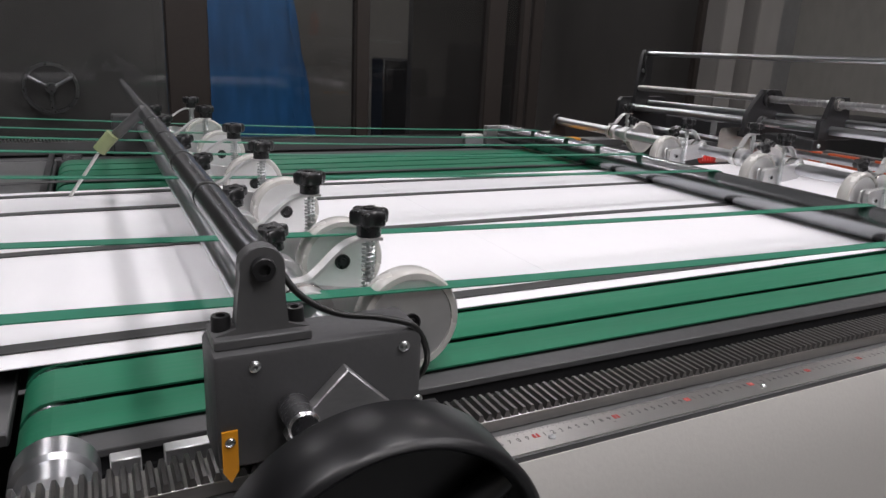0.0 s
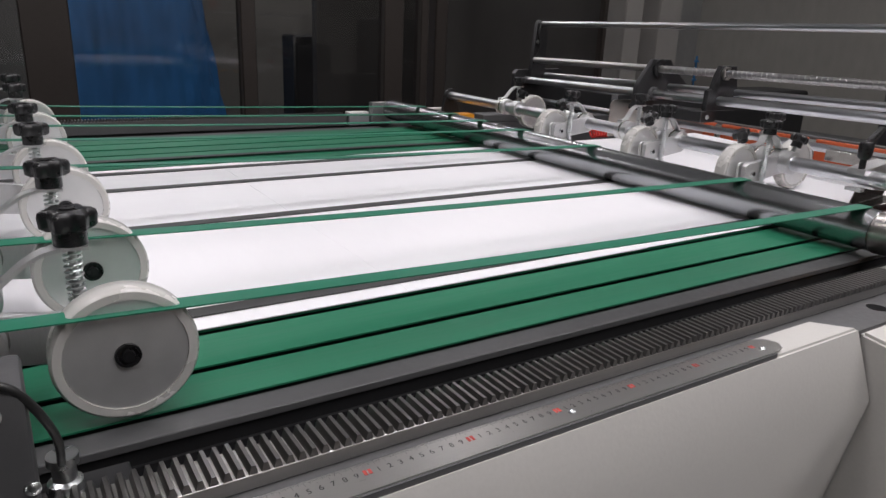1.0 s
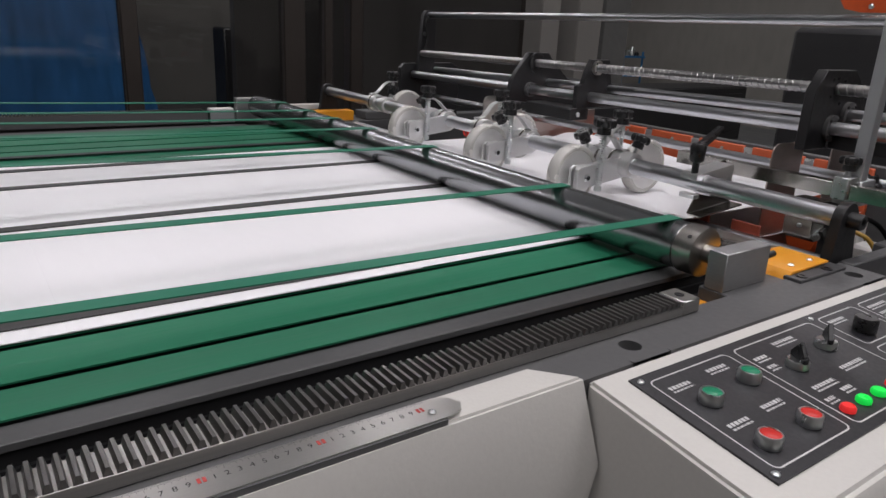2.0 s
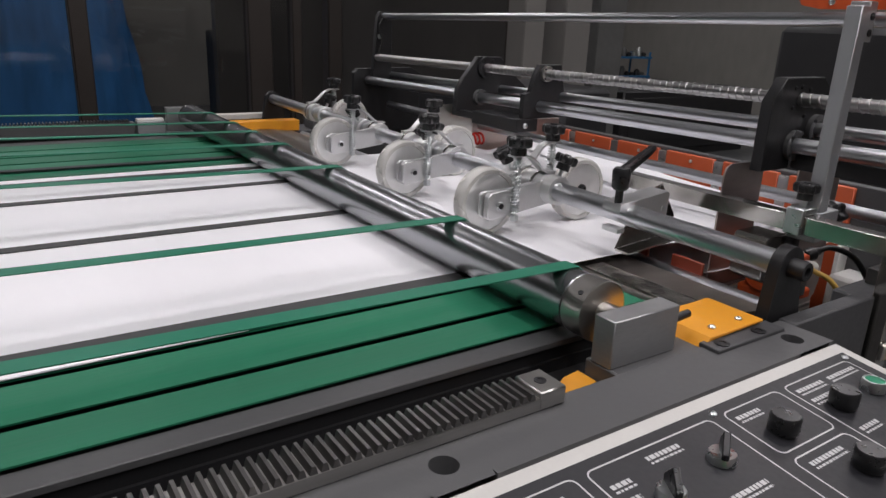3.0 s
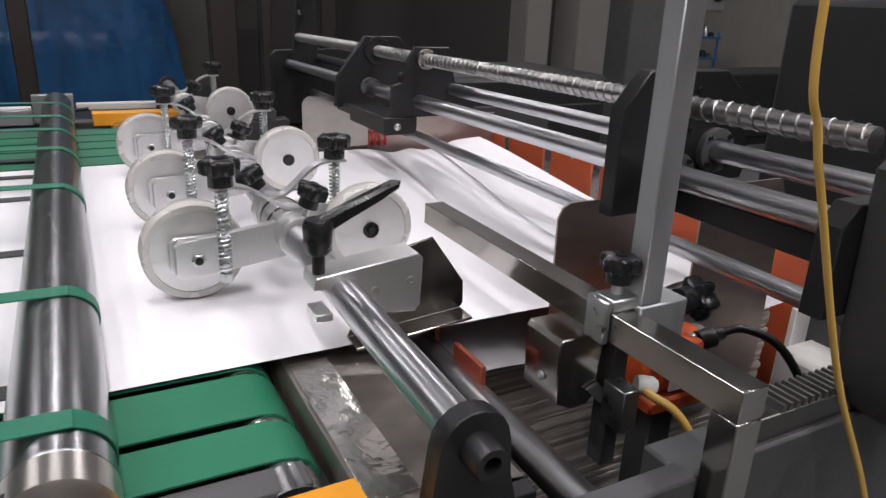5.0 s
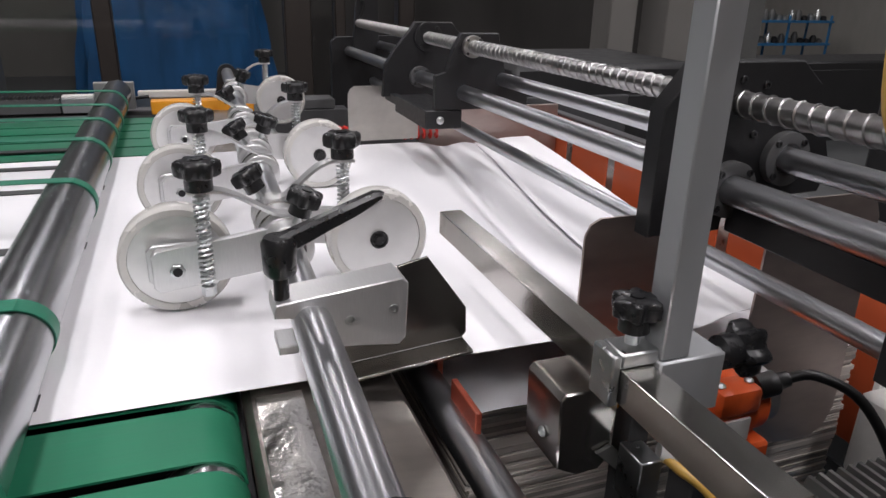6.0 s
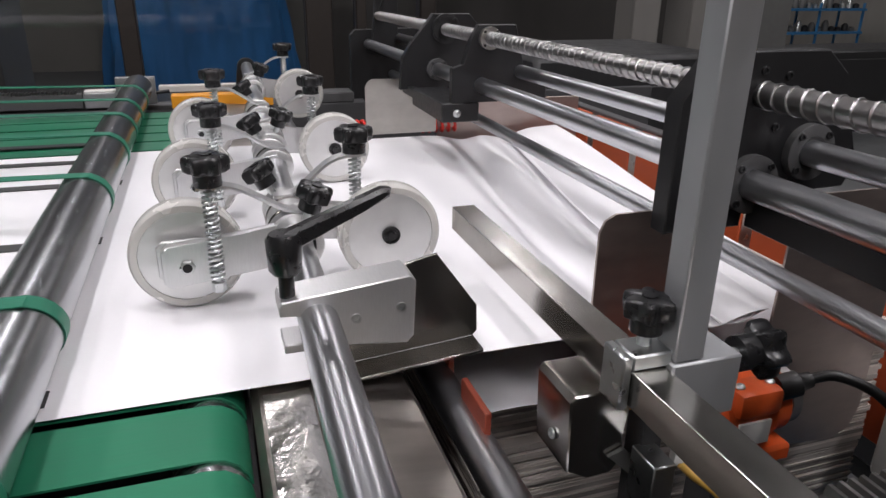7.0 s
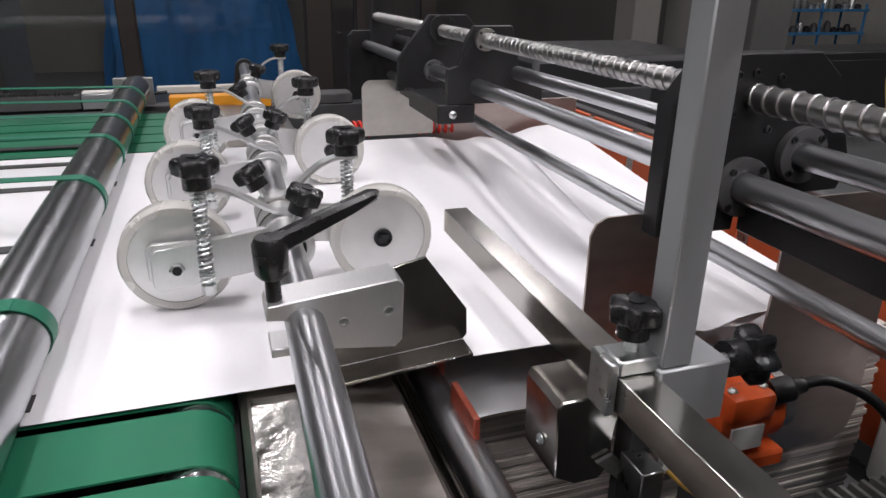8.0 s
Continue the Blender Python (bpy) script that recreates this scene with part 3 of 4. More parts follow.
# hold-down tapes round the big roller
RX, RZ, RR = 1.535, 1.0145, 0.0350
TAPES = ((0.632, 0.820), (0.862, 1.205), (1.272, 1.490), (1.545, 1.650), (1.735, 1.80), (1.90, 1.95), (2.10, 2.12))
for yu, yl in TAPES:
    tape = thing("hold_down_tape", "thin green hold-down tape stretched over the steel roller", "tape", group="hold-down tapes")
    pts = [(-0.9, yu, 1.128), (0.0, yu, 1.091), (0.5, yu, 1.0725), (0.9, yu, 1.0615), (1.2, yu, 1.0555), (RX - 0.1, yu, 1.0520), (RX, yu, RZ + RR + 0.0012)]
    for k in range(1, 8):
        a = radians(90 - 22.5 * k)
        t = k / 8
        pts.append((RX + (RR + 0.0012) * math.cos(a), yu + (yl - yu) * 0.12 * t, RZ + (RR + 0.0012) * math.sin(a)))
    part("upper_run", sweep(B(), pts, 0, flat=(0.0115, 0.0006), smooth=2), "tape", tape)
    if yl < 1.9:
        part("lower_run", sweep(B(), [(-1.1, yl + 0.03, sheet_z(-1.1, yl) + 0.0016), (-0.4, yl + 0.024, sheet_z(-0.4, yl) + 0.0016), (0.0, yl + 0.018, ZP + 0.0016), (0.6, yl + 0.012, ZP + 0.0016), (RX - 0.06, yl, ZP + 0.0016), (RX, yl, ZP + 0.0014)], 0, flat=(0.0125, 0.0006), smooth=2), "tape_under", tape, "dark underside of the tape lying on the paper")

roller = thing("steel_roller", "dark polished steel roller across the conveyor", "roller", (RX, 0, RZ))
part("roller_tube", lathe(B(), (0, 0.60, 0), (0, 1, 0), [(0, RR - 0.001), (0.001, RR), (1.709, RR), (1.71, RR - 0.001)], 56), "roller", roller)
part("end_collar", lathe(B(), (0, 0.566, 0), (0, 1, 0), [(0, RR - 0.0015), (0.0015, RR + 0.0012), (0.031, RR + 0.0012), (0.0335, RR - 0.001)], 56), "collar", roller, "bright turned steel end collar")
part("journal", cyl(B(), (0, 0.515, 0), (0, 0.566, 0), 0.013, 28), "collar", roller)
part("far_journal", cyl(B(), (0, 2.31, 0), (0, 2.345, 0), 0.013, 28), "collar", roller)
part("set_screw", cyl(B(), (-0.026, 0.578, 0.0245), (-0.0265, 0.578, 0.0252), 0.0035, 12), "black_paint", roller)

for yy, s in ((0.495, 1), (2.345, 1)):
    blk = thing("bearing_block", "square machined aluminium bearing block at the roller end", "bearing block", (1.525, yy, 0.989 if yy < 1 else 0.965))
    part("block", box(B(), (-0.05, 0, 0), (0.05, 0.028, 0.053 if yy < 1 else 0.072), 0.0012), "alu_block", blk)
    part("lock_pin", cyl(B(), (0.05, 0.014, 0.028), (0.085, 0.014, 0.031), 0.0048, 14), "black_paint", blk)

# yellow covers
for yy, far in ((0.48, False), (2.33, True)):
    yc = thing("yellow_cover", "bright yellow folded metal cover bolted to the frame", "machine cover", (0, yy, 0))
    if not far:
        prof = [(1.548, 0.905), (1.572, 0.958), (1.617, 1.000), (1.716, 1.0015), (1.716, 0.9985), (1.618, 0.997), (1.575, 0.956), (1.551, 0.905)]
        part("cover_plate", prism(B(), prof, 0.078, Matrix.Identity(4), 0.0008), "yellow", yc)
        for sx in (1.640, 1.690):
            pan_screw((sx, 0.016, 1.001), (0, 0, 1), 0.0045, yc)
        part("flange", box(B(), (1.605, -0.020, 0.9895), (1.730, 0.006, 0.9955), 0.001), "grey_paint", yc)
        for sx in (1.624, 1.692):
            cap_screw("flange_bolt", (sx, -0.010, 0.9955), (0, 0, 1), 0.0085, 0.0015, yc)
        part("lower_guard", prism(B(), [(1.415, 0.931), (1.452, 0.968), (1.473, 0.971), (1.473, 0.968), (1.454, 0.965), (1.420, 0.931)], 0.05, Matrix.Translation((0, 0.006, 0))), "yellow", yc)
    else:
        part("cover_plate", box(B(), (1.615, -0.045, 0.958), (1.885, 0.005, 0.993), 0.002), "yellow", yc)

# polished apron behind the belts
apron = thing("delivery_apron", "polished stainless steel apron plate behind the belts", "apron plate")
bm = B()
cols = []
for x, z in ((1.722, 0.935), (1.722, 0.958), (1.728, 0.9665), (1.742, 0.968), (1.80, 0.965), (1.86, 0.958), (1.868, 0.945), (1.868, 0.90)):
    cols.append([bm.verts.new((x, yy, z)) for yy in (0.555, 2.33)])
for a, b in zip(cols, cols[1:]):
    bm.faces.new((a[0], b[0], b[1], a[1]))
bmesh.ops.solidify(bm, geom=bm.faces[:], thickness=0.002)
part("apron_sheet", bm, "apron_steel", apron)
part("crinkled_foil", box(B(), (1.731, 0.565, 0.9682), (1.772, 0.788, 0.9690), 0.0003), "foil", apron, "crinkled bright foil strip")
part("apron_side", box(B(), (1.72, 0.535, 0.86), (1.86, 0.553, 0.958), 0.001), "black_paint", apron)

# ---- wheel bars ----
BX, BZ = 1.786, 1.055


def bar_x(y):
    return BX - 0.002 + 0.028 * (y - 0.95)


bar = thing("wheel_bar", "polished steel bar that carries the press wheels", "bar")
part("shaft", cyl(B(), (bar_x(0.495), 0.495, BZ), (bar_x(2.36), 2.36, BZ), 0.0160, 36), "rod", bar)
for yy in (0.488, 2.36):
    br = thing("bar_bracket", "black painted bracket holding the end of the steel bar", "bracket", (bar_x(yy), yy, 0.945 if yy < 1 else 0.965))
    h = BZ - (0.945 if yy < 1 else 0.965)
    outline = [(-0.042, 0), (0.048, 0), (0.027, h * 0.75)] + [(0.026 * math.cos(radians(a)), h + 0.026 * math.sin(radians(a))) for a in range(0, 181, 20)] + [(-0.032, h * 0.55)]
    part("bracket_plate", prism(B(), outline, 0.016, Matrix.Identity(4), 0.0008), "black_paint", br)
    part("bracket_foot", box(B(), (-0.040, 0.0, -0.010), (0.050, 0.042, 0.004), 0.001), "black_paint", br)
    cap_screw("end_bolt", (0, 0.0, h), (0, -1, 0), 0.0125, 0.020, br)
for ya, yb in ((0.4935, 0.4955), (2.36, 2.3615)):
    part("end_cap", cyl(B(), (bar_x(ya), ya, BZ), (bar_x(ya), yb, BZ), 0.0150, 28), "black_paint", bar)
bar2 = thing("lower_bar", "polished steel cross bar under the sheets", "bar")
part("shaft", cyl(B(), (1.902, 0.50, 0.936), (1.902, 2.36, 0.936), 0.0165, 32), "rod", bar2)
for ya, yb in ((0.498, 0.4998), (2.36, 2.362)):
    part("end_cap", cyl(B(), (1.902, ya, 0.936), (1.902, yb, 0.936), 0.0155, 28), "black_paint", bar2)


def wheel_unit(px, py, pz, turn, lean, knob_h=0.075, lock_y=0.085):
    """A sprung press wheel on its clamp; the wheel points to -x before the turn."""
    u = thing("press_wheel", "white press wheel on a sprung aluminium arm with black star knobs", "press wheel", (px, py, pz), "press wheels")
    u.rotation_euler = (0, 0, radians(turn))
    part("clamp_collar", lathe(B(), (0, -0.006, 0), (0, 1, 0), [(0, 0.0245), (0.001, 0.026), (0.043, 0.026), (0.044, 0.0245), (0.044, 0.0163), (0, 0.0163)], 32, True), "aluminium", u)
    part("collar_edge", lathe(B(), (0, 0.012, 0), (0, 1, 0), [(0, 0.0268), (0.003, 0.0275), (0.006, 0.0268)], 32), "chrome", u)
    arm = [(-0.132, -0.036), (-0.126, -0.042), (0.004, -0.026), (0.004, 0.020), (-0.055, 0.010), (-0.126, 0.003), (-0.132, -0.003)]
    part("arm", prism(B(), arm, 0.012, Matrix.Translation((0, -0.0085, 0)), 0.001), "aluminium", u, "frosted aluminium arm")
    part("arm_pad", prism(B(), [(-0.137, -0.034), (-0.130, -0.041), (-0.094, -0.041), (-0.090, -0.034), (-0.090, -0.002), (-0.096, 0.004), (-0.130, 0.004), (-0.137, -0.002)], 0.006, Matrix.Translation((0, 0.006, 0)), 0.001), "aluminium", u)
    w = part("wheel", lathe(B(), (0, -0.0115, 0), (0, 1, 0), [(0, 0.010), (0, 0.0485), (0.023, 0.0485), (0.023, 0.010)], 48), "wheel_face", u, "white metal wheel disc")
    w.location = (-0.108, 0.032, -0.019)
    part("tyre", lathe(B(), (0, -0.013, 0), (0, 1, 0), [(0.0, 0.0488), (0.0, 0.0555), (0.003, 0.0580), (0.023, 0.0580), (0.026, 0.0555), (0.026, 0.0488)], 56, True), "urethane", w, "milky polyurethane tyre")
    part("hub_cap", lathe(B(), (0, 0.0115, 0), (0, 1, 0), [(0, 0.0105), (0.003, 0.0105), (0.003, 0.0085), (0.001, 0.008), (0.001, 0.0055), (0.005, 0.005)], 24), "black_plastic", w)
    part("axle_bolt", lathe(B(), (-0.108, -0.006, -0.019), (0, -1, 0), [(0, 0.0078), (0.006, 0.0078), (0.007, 0.0066), (0.0071, 0.0052)], 6), "zinc", u)
    # the hole's shade is put into this disc's colour
    part("socket", cyl(B(), (-0.108, -0.012, -0.019), (-0.108, -0.0136, -0.019), 0.0048, 12), "recess_shade", u)
    sx = -0.080
    part("spring_bolt", cyl(B(), (sx, -0.014, -0.046), (sx, -0.014, knob_h + 0.004), 0.0032, 12), "zinc", u)
    part("spring", helix(B(), (sx, -0.014, -0.032), (0, 0, 1), knob_h + 0.020, 0.0064, 0.0014, 19), "zinc", u, "bright coil spring")
    part("nut", lathe(B(), (sx, -0.014, -0.046), (0, 0, 1), [(0, 0.0075), (0.010, 0.0075)], 6), "zinc", u)
    part("leaf", sweep(B(), [(-0.092, -0.010, knob_h - 0.012), (-0.066, -0.010, knob_h - 0.012), (-0.045, -0.008, knob_h - 0.020), (-0.018, 0.002, 0.036), (-0.004, 0.006, 0.0285), (0.016, 0.006, 0.0265)], 0, flat=(0.0085, 0.0016), smooth=4), "aluminium", u, "bent metal leaf spring")
    part("star_knob", star(B(), (sx, -0.014, knob_h - 0.010), (0, 0, 1), 0.0225, 0.030), "black_plastic", u, "black star knob")
    part("lock_collar", lathe(B(), (0, lock_y - 0.015, 0), (0, 1, 0), [(0, 0.0235), (0.001, 0.025), (0.029, 0.025), (0.030, 0.0235), (0.030, 0.0163), (0, 0.0163)], 32, True), "aluminium", u)
    d = Vector((lean, 0.1, 1)).normalized()
    base = Vector((0, lock_y, 0)) + d * 0.022
    part("lock_stem", cyl(B(), base, base + d * 0.018, 0.004, 12), "zinc", u)
    part("lock_knob", star(B(), base + d * 0.014, d, 0.0195, 0.027), "black_plastic", u, "black star knob")
    return u


for py in (0.946, 1.231, 1.581):
    wheel_unit(bar_x(py), py, BZ, 0, -0.55)
for py in (1.014, 1.440, 2.02):
    wheel_unit(bar_x(py), py, BZ, 180, -0.35)

# clamp with the lever
clamp = thing("bar_clamp", "aluminium clamp on the steel bar with a black lever", "clamp", (bar_x(0.745), 0.745, BZ))
outline = [(-0.030, 0.015), (-0.030, 0.008), (0.012, 0.004), (0.018, -0.024), (0.072, -0.030), (0.078, -0.024), (0.080, 0.026), (0.075, 0.031), (-0.028, 0.020)]
part("clamp_body", prism(B(), outline, 0.036, Matrix.Identity(4), 0.001), "aluminium", clamp)
part("clamp_lip", box(B(), (-0.028, 0.002, -0.026), (-0.012, 0.034, -0.018), 0.001), "aluminium", clamp)
for sx, sz in ((0.030, -0.001), (0.067, 0.004)):
    cap_screw("clamp_screw", (sx, 0.0, sz), (0, -1, 0), 0.0042, 0.001, clamp, "zinc")
part("dark_plate", prism(B(), [(0.015, -0.066), (0.146, -0.055), (0.150, -0.050), (0.149, -0.024), (0.110, 0.031), (0.060, 0.020)], 0.003, Matrix.Translation((0, 0.0390, 0)), 0.0006), "dark_steel", clamp, "dark polished steel plate")
part("plate_lip", prism(B(), [(0.015, -0.0685), (0.146, -0.0575), (0.146, -0.0545), (0.015, -0.0655)], 0.028, Matrix.Translation((0, 0.0108, 0)), 0.0004), "chrome", clamp)
lever = part("lever_stem", cyl(B(), (-0.022, 0.012, 0.014), (-0.022, 0.012, 0.052), 0.0062, 16), "black_plastic", clamp)
bm = B()
lathe(bm, (-0.022, 0.012, 0.040), (0, 0, 1), [(0, 0.010), (0.004, 0.013), (0.028, 0.014), (0.033, 0.011)], 24)
hull = [(-0.030, 0.066), (-0.020, 0.074), (0.062, 0.098), (0.070, 0.097), (0.068, 0.090), (0.045, 0.082), (-0.012, 0.058)]
prism(bm, hull, 0.013, Matrix.Translation((0, 0.006, 0)) @ Matrix.Translation((-0.022, 0, 0)) @ Matrix.Rotation(radians(12), 4, "Z") @ Matrix.Translation((0.022, 0, 0)), 0.003)
part("lever_handle", bm, "black_plastic", lever, "black clamping lever")

# ---- left carriage ----
carriage = thing("wheel_carriage", "grey gearbox carriage with a black handwheel riding on the rack", "carriage")
HX, HY = 0.160, 0.446          # the housing's left front edge
part("housing", box(B(), (HX, HY, 1.026), (HX + 0.157, HY + 0.052, 1.115), 0.004, 2), "grey_paint", carriage)
# coloured near-black for the shade in the gap under the housing
part("housing_foot", box(B(), (HX + 0.01, HY + 0.025, 1.0106), (HX + 0.147, HY + 0.050, 1.026)), "recess_shade", carriage)
for sx, sz in ((0.188, 1.106), (0.301, 1.104), (0.314, 1.054)):
    pan_screw((sx, HY, sz if sz < 1.1 else sz - 0.002), (0, -1, 0), 0.0043, carriage)
part("pointer", prism(B(), [(0.1635, 1.058), (0.1635, 1.026), (0.1690, 1.017), (0.1745, 1.026), (0.1745, 1.058)], 0.002, Matrix.Translation((0, HY - 0.0025, 0))), "yellow", carriage, "small yellow scale pointer")
pan_screw((0.1690, HY - 0.0025, 1.050), (0, -1, 0), 0.0037, carriage)
part("lock_shaft", lathe(B(), (0.214, HY - 0.002, 1.069), (0, -1, 0), [(0, 0.0115), (0.030, 0.0115), (0.032, 0.0098)], 28), "steel", carriage)
bm = B()
box(bm, (-0.033, -0.006, -0.033), (0.033, 0.006, 0.033), 0.001)
bm.transform(Matrix.Translation((0.252, HY - 0.007, 1.050)) @ Matrix.Rotation(radians(45), 4, "Y"))
part("diamond_plate", bm, "alu_block", carriage, "square metal plate set on its corner")
UX, UZ = 0.1985, 1.170         # the upper bar
bm = B()
outline = [(-0.036, -0.055), (0.033, -0.055), (0.033, -0.047), (0.0172, -0.044), (0.0155, -0.018)] + [(0.016 * math.cos(radians(a)), 0.016 * math.sin(radians(a))) for a in range(-20, 201, 20)] + [(-0.0172, -0.018), (-0.019, -0.044), (-0.036, -0.047)]
prism(bm, outline, 0.014, Matrix.Translation((UX, HY + 0.016, UZ)), 0.0008)
box(bm, (UX - 0.036, HY + 0.008, 1.115), (UX + 0.033, HY + 0.045, 1.1225), 0.001)
part("bar_bracket", bm, "grey_light", carriage, "grey bracket holding the upper bar")
cap_screw("bracket_bolt", (UX, HY + 0.016, UZ), (0, -1, 0), 0.0087, 0.006, carriage)
for sx in (0.1705, 0.2235):
    cap_screw("base_bolt", (sx, HY + 0.027, 1.1225), (0, 0, 1), 0.007, 0.012, carriage)
hw = part("handwheel", lathe(B(), (0, 0, 0), (0, 1, 0), [(v * 0.8, r * 0.96) for v, r in ((0.0, 0.0975), (-0.0015, 0.100), (0.0, 0.1025), (0.004, 0.104), (0.055, 0.1055), (0.059, 0.1035), (0.060, 0.099), (0.058, 0.094), (0.030, 0.092), (0.010, 0.093))], 96, True), "gloss_black", carriage, "glossy black handwheel")
hw.location = (0.232, 0.285, 1.026)
part("wheel_web", lathe(B(), (0, 0.026, 0), (0, 1, 0), [(0, 0.0), (0, 0.089), (0.006, 0.089), (0.006, 0.0)], 64), "gloss_black", hw)
bm = B()
lathe(bm, (0, 0.010, 0), (0, 1, 0), [(0, 0.018), (0.004, 0.024), (0.03, 0.026), (0.150, 0.014)], 32)
for a in (35, 155, 275):
    d = Vector((math.cos(radians(a)), 0, math.sin(radians(a))))
    cyl(bm, Vector((0, 0.018, 0)) + d * 0.02, Vector((0, 0.018, 0)) + d * 0.091, 0.011, 20, 0.0095)
part("spoke_hub", bm, "gloss_black", hw)
part("upper_bar", lathe(B(), (UX, HY + 0.028, UZ), (0, 1, 0), [(0, 0.0140), (1.09, 0.0140), (1.092, 0.0105), (1.90, 0.0105)], 28), "roller", carriage, "dark steel upper bar")
for k in range(4):
    part("bar_ring", lathe(B(), (UX, 0.70 + k * 0.2, UZ), (0, 1, 0), [(0, 0.0147), (0.004, 0.0150), (0.008, 0.0147)], 24), "black_paint", carriage)
part("lower_bar", cyl(B(), (0.242, 0.50, 1.035), (0.242, 2.36, 1.035), 0.0125, 28), "rod", carriage)
SX = 0.282                     # the shaft of the wheels
part("wheel_shaft", cyl(B(), (SX, 0.50, 1.057), (SX, 2.36, 1.057), 0.0160, 28), "rod", carriage)
part("far_housing", box(B(), (HX, 2.33, 0.955), (HX + 0.157, 2.40, 1.077), 0.004), "grey_paint", carriage)
part("cable", sweep(B(), [(UX + 0.012, HY + 0.022, 1.168), (0.224, HY + 0.014, 1.148), (0.250, HY + 0.010, 1.132), (0.285, HY + 0.006, 1.125), (0.312, HY + 0.002, 1.114), (0.328, HY + 0.014, 1.077), (0.330, HY + 0.058, 1.029)], 0.0026, 10, smooth=6), "rubber", carriage, "thin black cable")
part("sensor_boss", lathe(B(), (0.331, 0.515, 0.999), (0, 0, 1), [(0, 0.011), (0.010, 0.011), (0.012, 0.0075), (0.022, 0.0075), (0.024, 0.010), (0.030, 0.010)], 24), "zinc", carriage)
part("sensor_strap", box(B(), (0.315, 0.503, 0.9985), (0.372, 0.528, 1.003), 0.001), "black_paint", carriage)
for py in (0.672, 0.901, 1.200, 1.455, 1.840, 2.10):
    wheel_unit(SX, py, 1.057, 180, 0.15, lock_y=-0.095)
for x0, x1 in ((0.091, 0.115), (0.133, 0.172)):
    solo("rail_shim", box(B(), (x0, 0.556, 0.93), (x1, 0.57, 0.985), 0.001), "aluminium", "small pale spacer block beside the rack", "spacer", "rail spacers")
wand = thing("feeler_wand", "pale green and grey feeler wand hanging from the bar", "feeler")
part("wand_handle", sweep(B(), [(0.196, 1.47, 1.180), (0.118, 1.53, 1.098)], 0.010, 12), "grey_light", wand)
part("wand_label", sweep(B(), [(0.138, 1.500, 1.128), (0.112, 1.508, 1.096)], 0.013, 12), "pale_green", wand, "pale sleeve on the wand")
part("wand_tip", sweep(B(), [(0.116, 1.53, 1.096), (0.051, 1.64, 0.981)], 0.0035, 8), "white_plastic", wand)

infeed = thing("infeed_table", "dark grey steel infeed table plate", "table")
part("table_plate", box(B(), (-1.2, 0.70, 0.935), (0.005, 2.36, 0.950), 0.002), "grey_light", infeed)
part("table_edge", box(B(), (-0.015, 1.72, 0.950), (0.0, 2.36, 0.964), 0.001), "black_paint", infeed)

# far rail fittings
rail = thing("far_rail", "grey rail with pale blocks along the far side of the conveyor", "rail")
part("rail_beam", box(B(), (-1.2, 2.29, 0.90), (1.50, 2.345, 0.952), 0.002), "grey_paint", rail)
part("pale_block", box(B(), (1.390, 2.36, 0.955), (1.472, 2.40, 0.996), 0.002), "alu_post", rail)
part("pale_block", box(B(), (1.392, 2.362, 0.9962), (1.470, 2.398, 1.002), 0.001), "white_plastic", rail)
part("pale_block", box(B(), (1.58, 2.40, 0.985), (1.86, 2.43, 1.004), 0.002), "cream", rail)
part("dark_beam", box(B(), (1.84, 2.30, 0.88), (2.16, 2.40, 0.955), 0.003), "grey_paint", rail)
part("end_block", box(B(), (1.94, 2.30, 0.955), (2.12, 2.38, 0.985), 0.003), "grey_light", rail)

# ---- delivery section ----
guide = thing("guide_rods", "polished steel guide rods and lead screw over the pile", "guide rods")
part("front_rod", cyl(B(), (2.1767, 2.35, 1.1158), (2.1686, 0.500, 1.1435), 0.0138, 36), "rod", guide)
part("rear_rod", cyl(B(), (2.270, 2.35, 1.133), (2.224, 0.50, 1.170), 0.0120, 32), "rod", guide)
part("low_rod", cyl(B(), (2.236, 2.30, 1.034), (2.236, 0.50, 1.034), 0.0115, 28), "rod", guide)
screw = part("lead_screw", cyl(B(), (2.205, 2.35, 1.196), (2.166, 0.52, 1.222), 0.0112, 28), "screw_steel", guide, "bright lead screw with a coarse thread")
a, b = Vector((2.205, 2.34, 1.196)), Vector((2.166, 0.525, 1.222))
part("thread", helix(B(), b, a - b, (a - b).length, 0.0112, 0.0016, 112, 6), "screw_steel", screw)
part("top_rod", cyl(B(), (2.232, 2.35, 1.336), (2.020, 0.25, 1.352), 0.0100, 28), "rod", guide)

frame_far = thing("far_support", "black painted far support plate for the guide rods", "support plate", (0, 2.335, 0))
part("upright", prism(B(), [(2.185, 1.10), (2.265, 1.10), (2.262, 1.335), (2.248, 1.352), (2.218, 1.352), (2.205, 1.335)], 0.020, Matrix.Identity(4), 0.001), "black_paint", frame_far)
part("foot_plate", prism(B(), [(2.125, 0.93), (2.40, 0.93), (2.40, 1.14), (2.36, 1.16), (2.14, 1.155), (2.125, 1.14)], 0.022, Matrix.Translation((0, 0.022, 0)), 0.001), "black_paint", frame_far)
cap_screw("support_screw", (2.213, 0, 1.267), (0, -1, 0), 0.008, 0.006, frame_far, "zinc")
part("support_cable", sweep(B(), [(2.222, -0.006, 1.33), (2.205, -0.012, 1.30), (2.218, -0.012, 1.25), (2.200, -0.010, 1.20)], 0.004, 8), "rubber", frame_far)


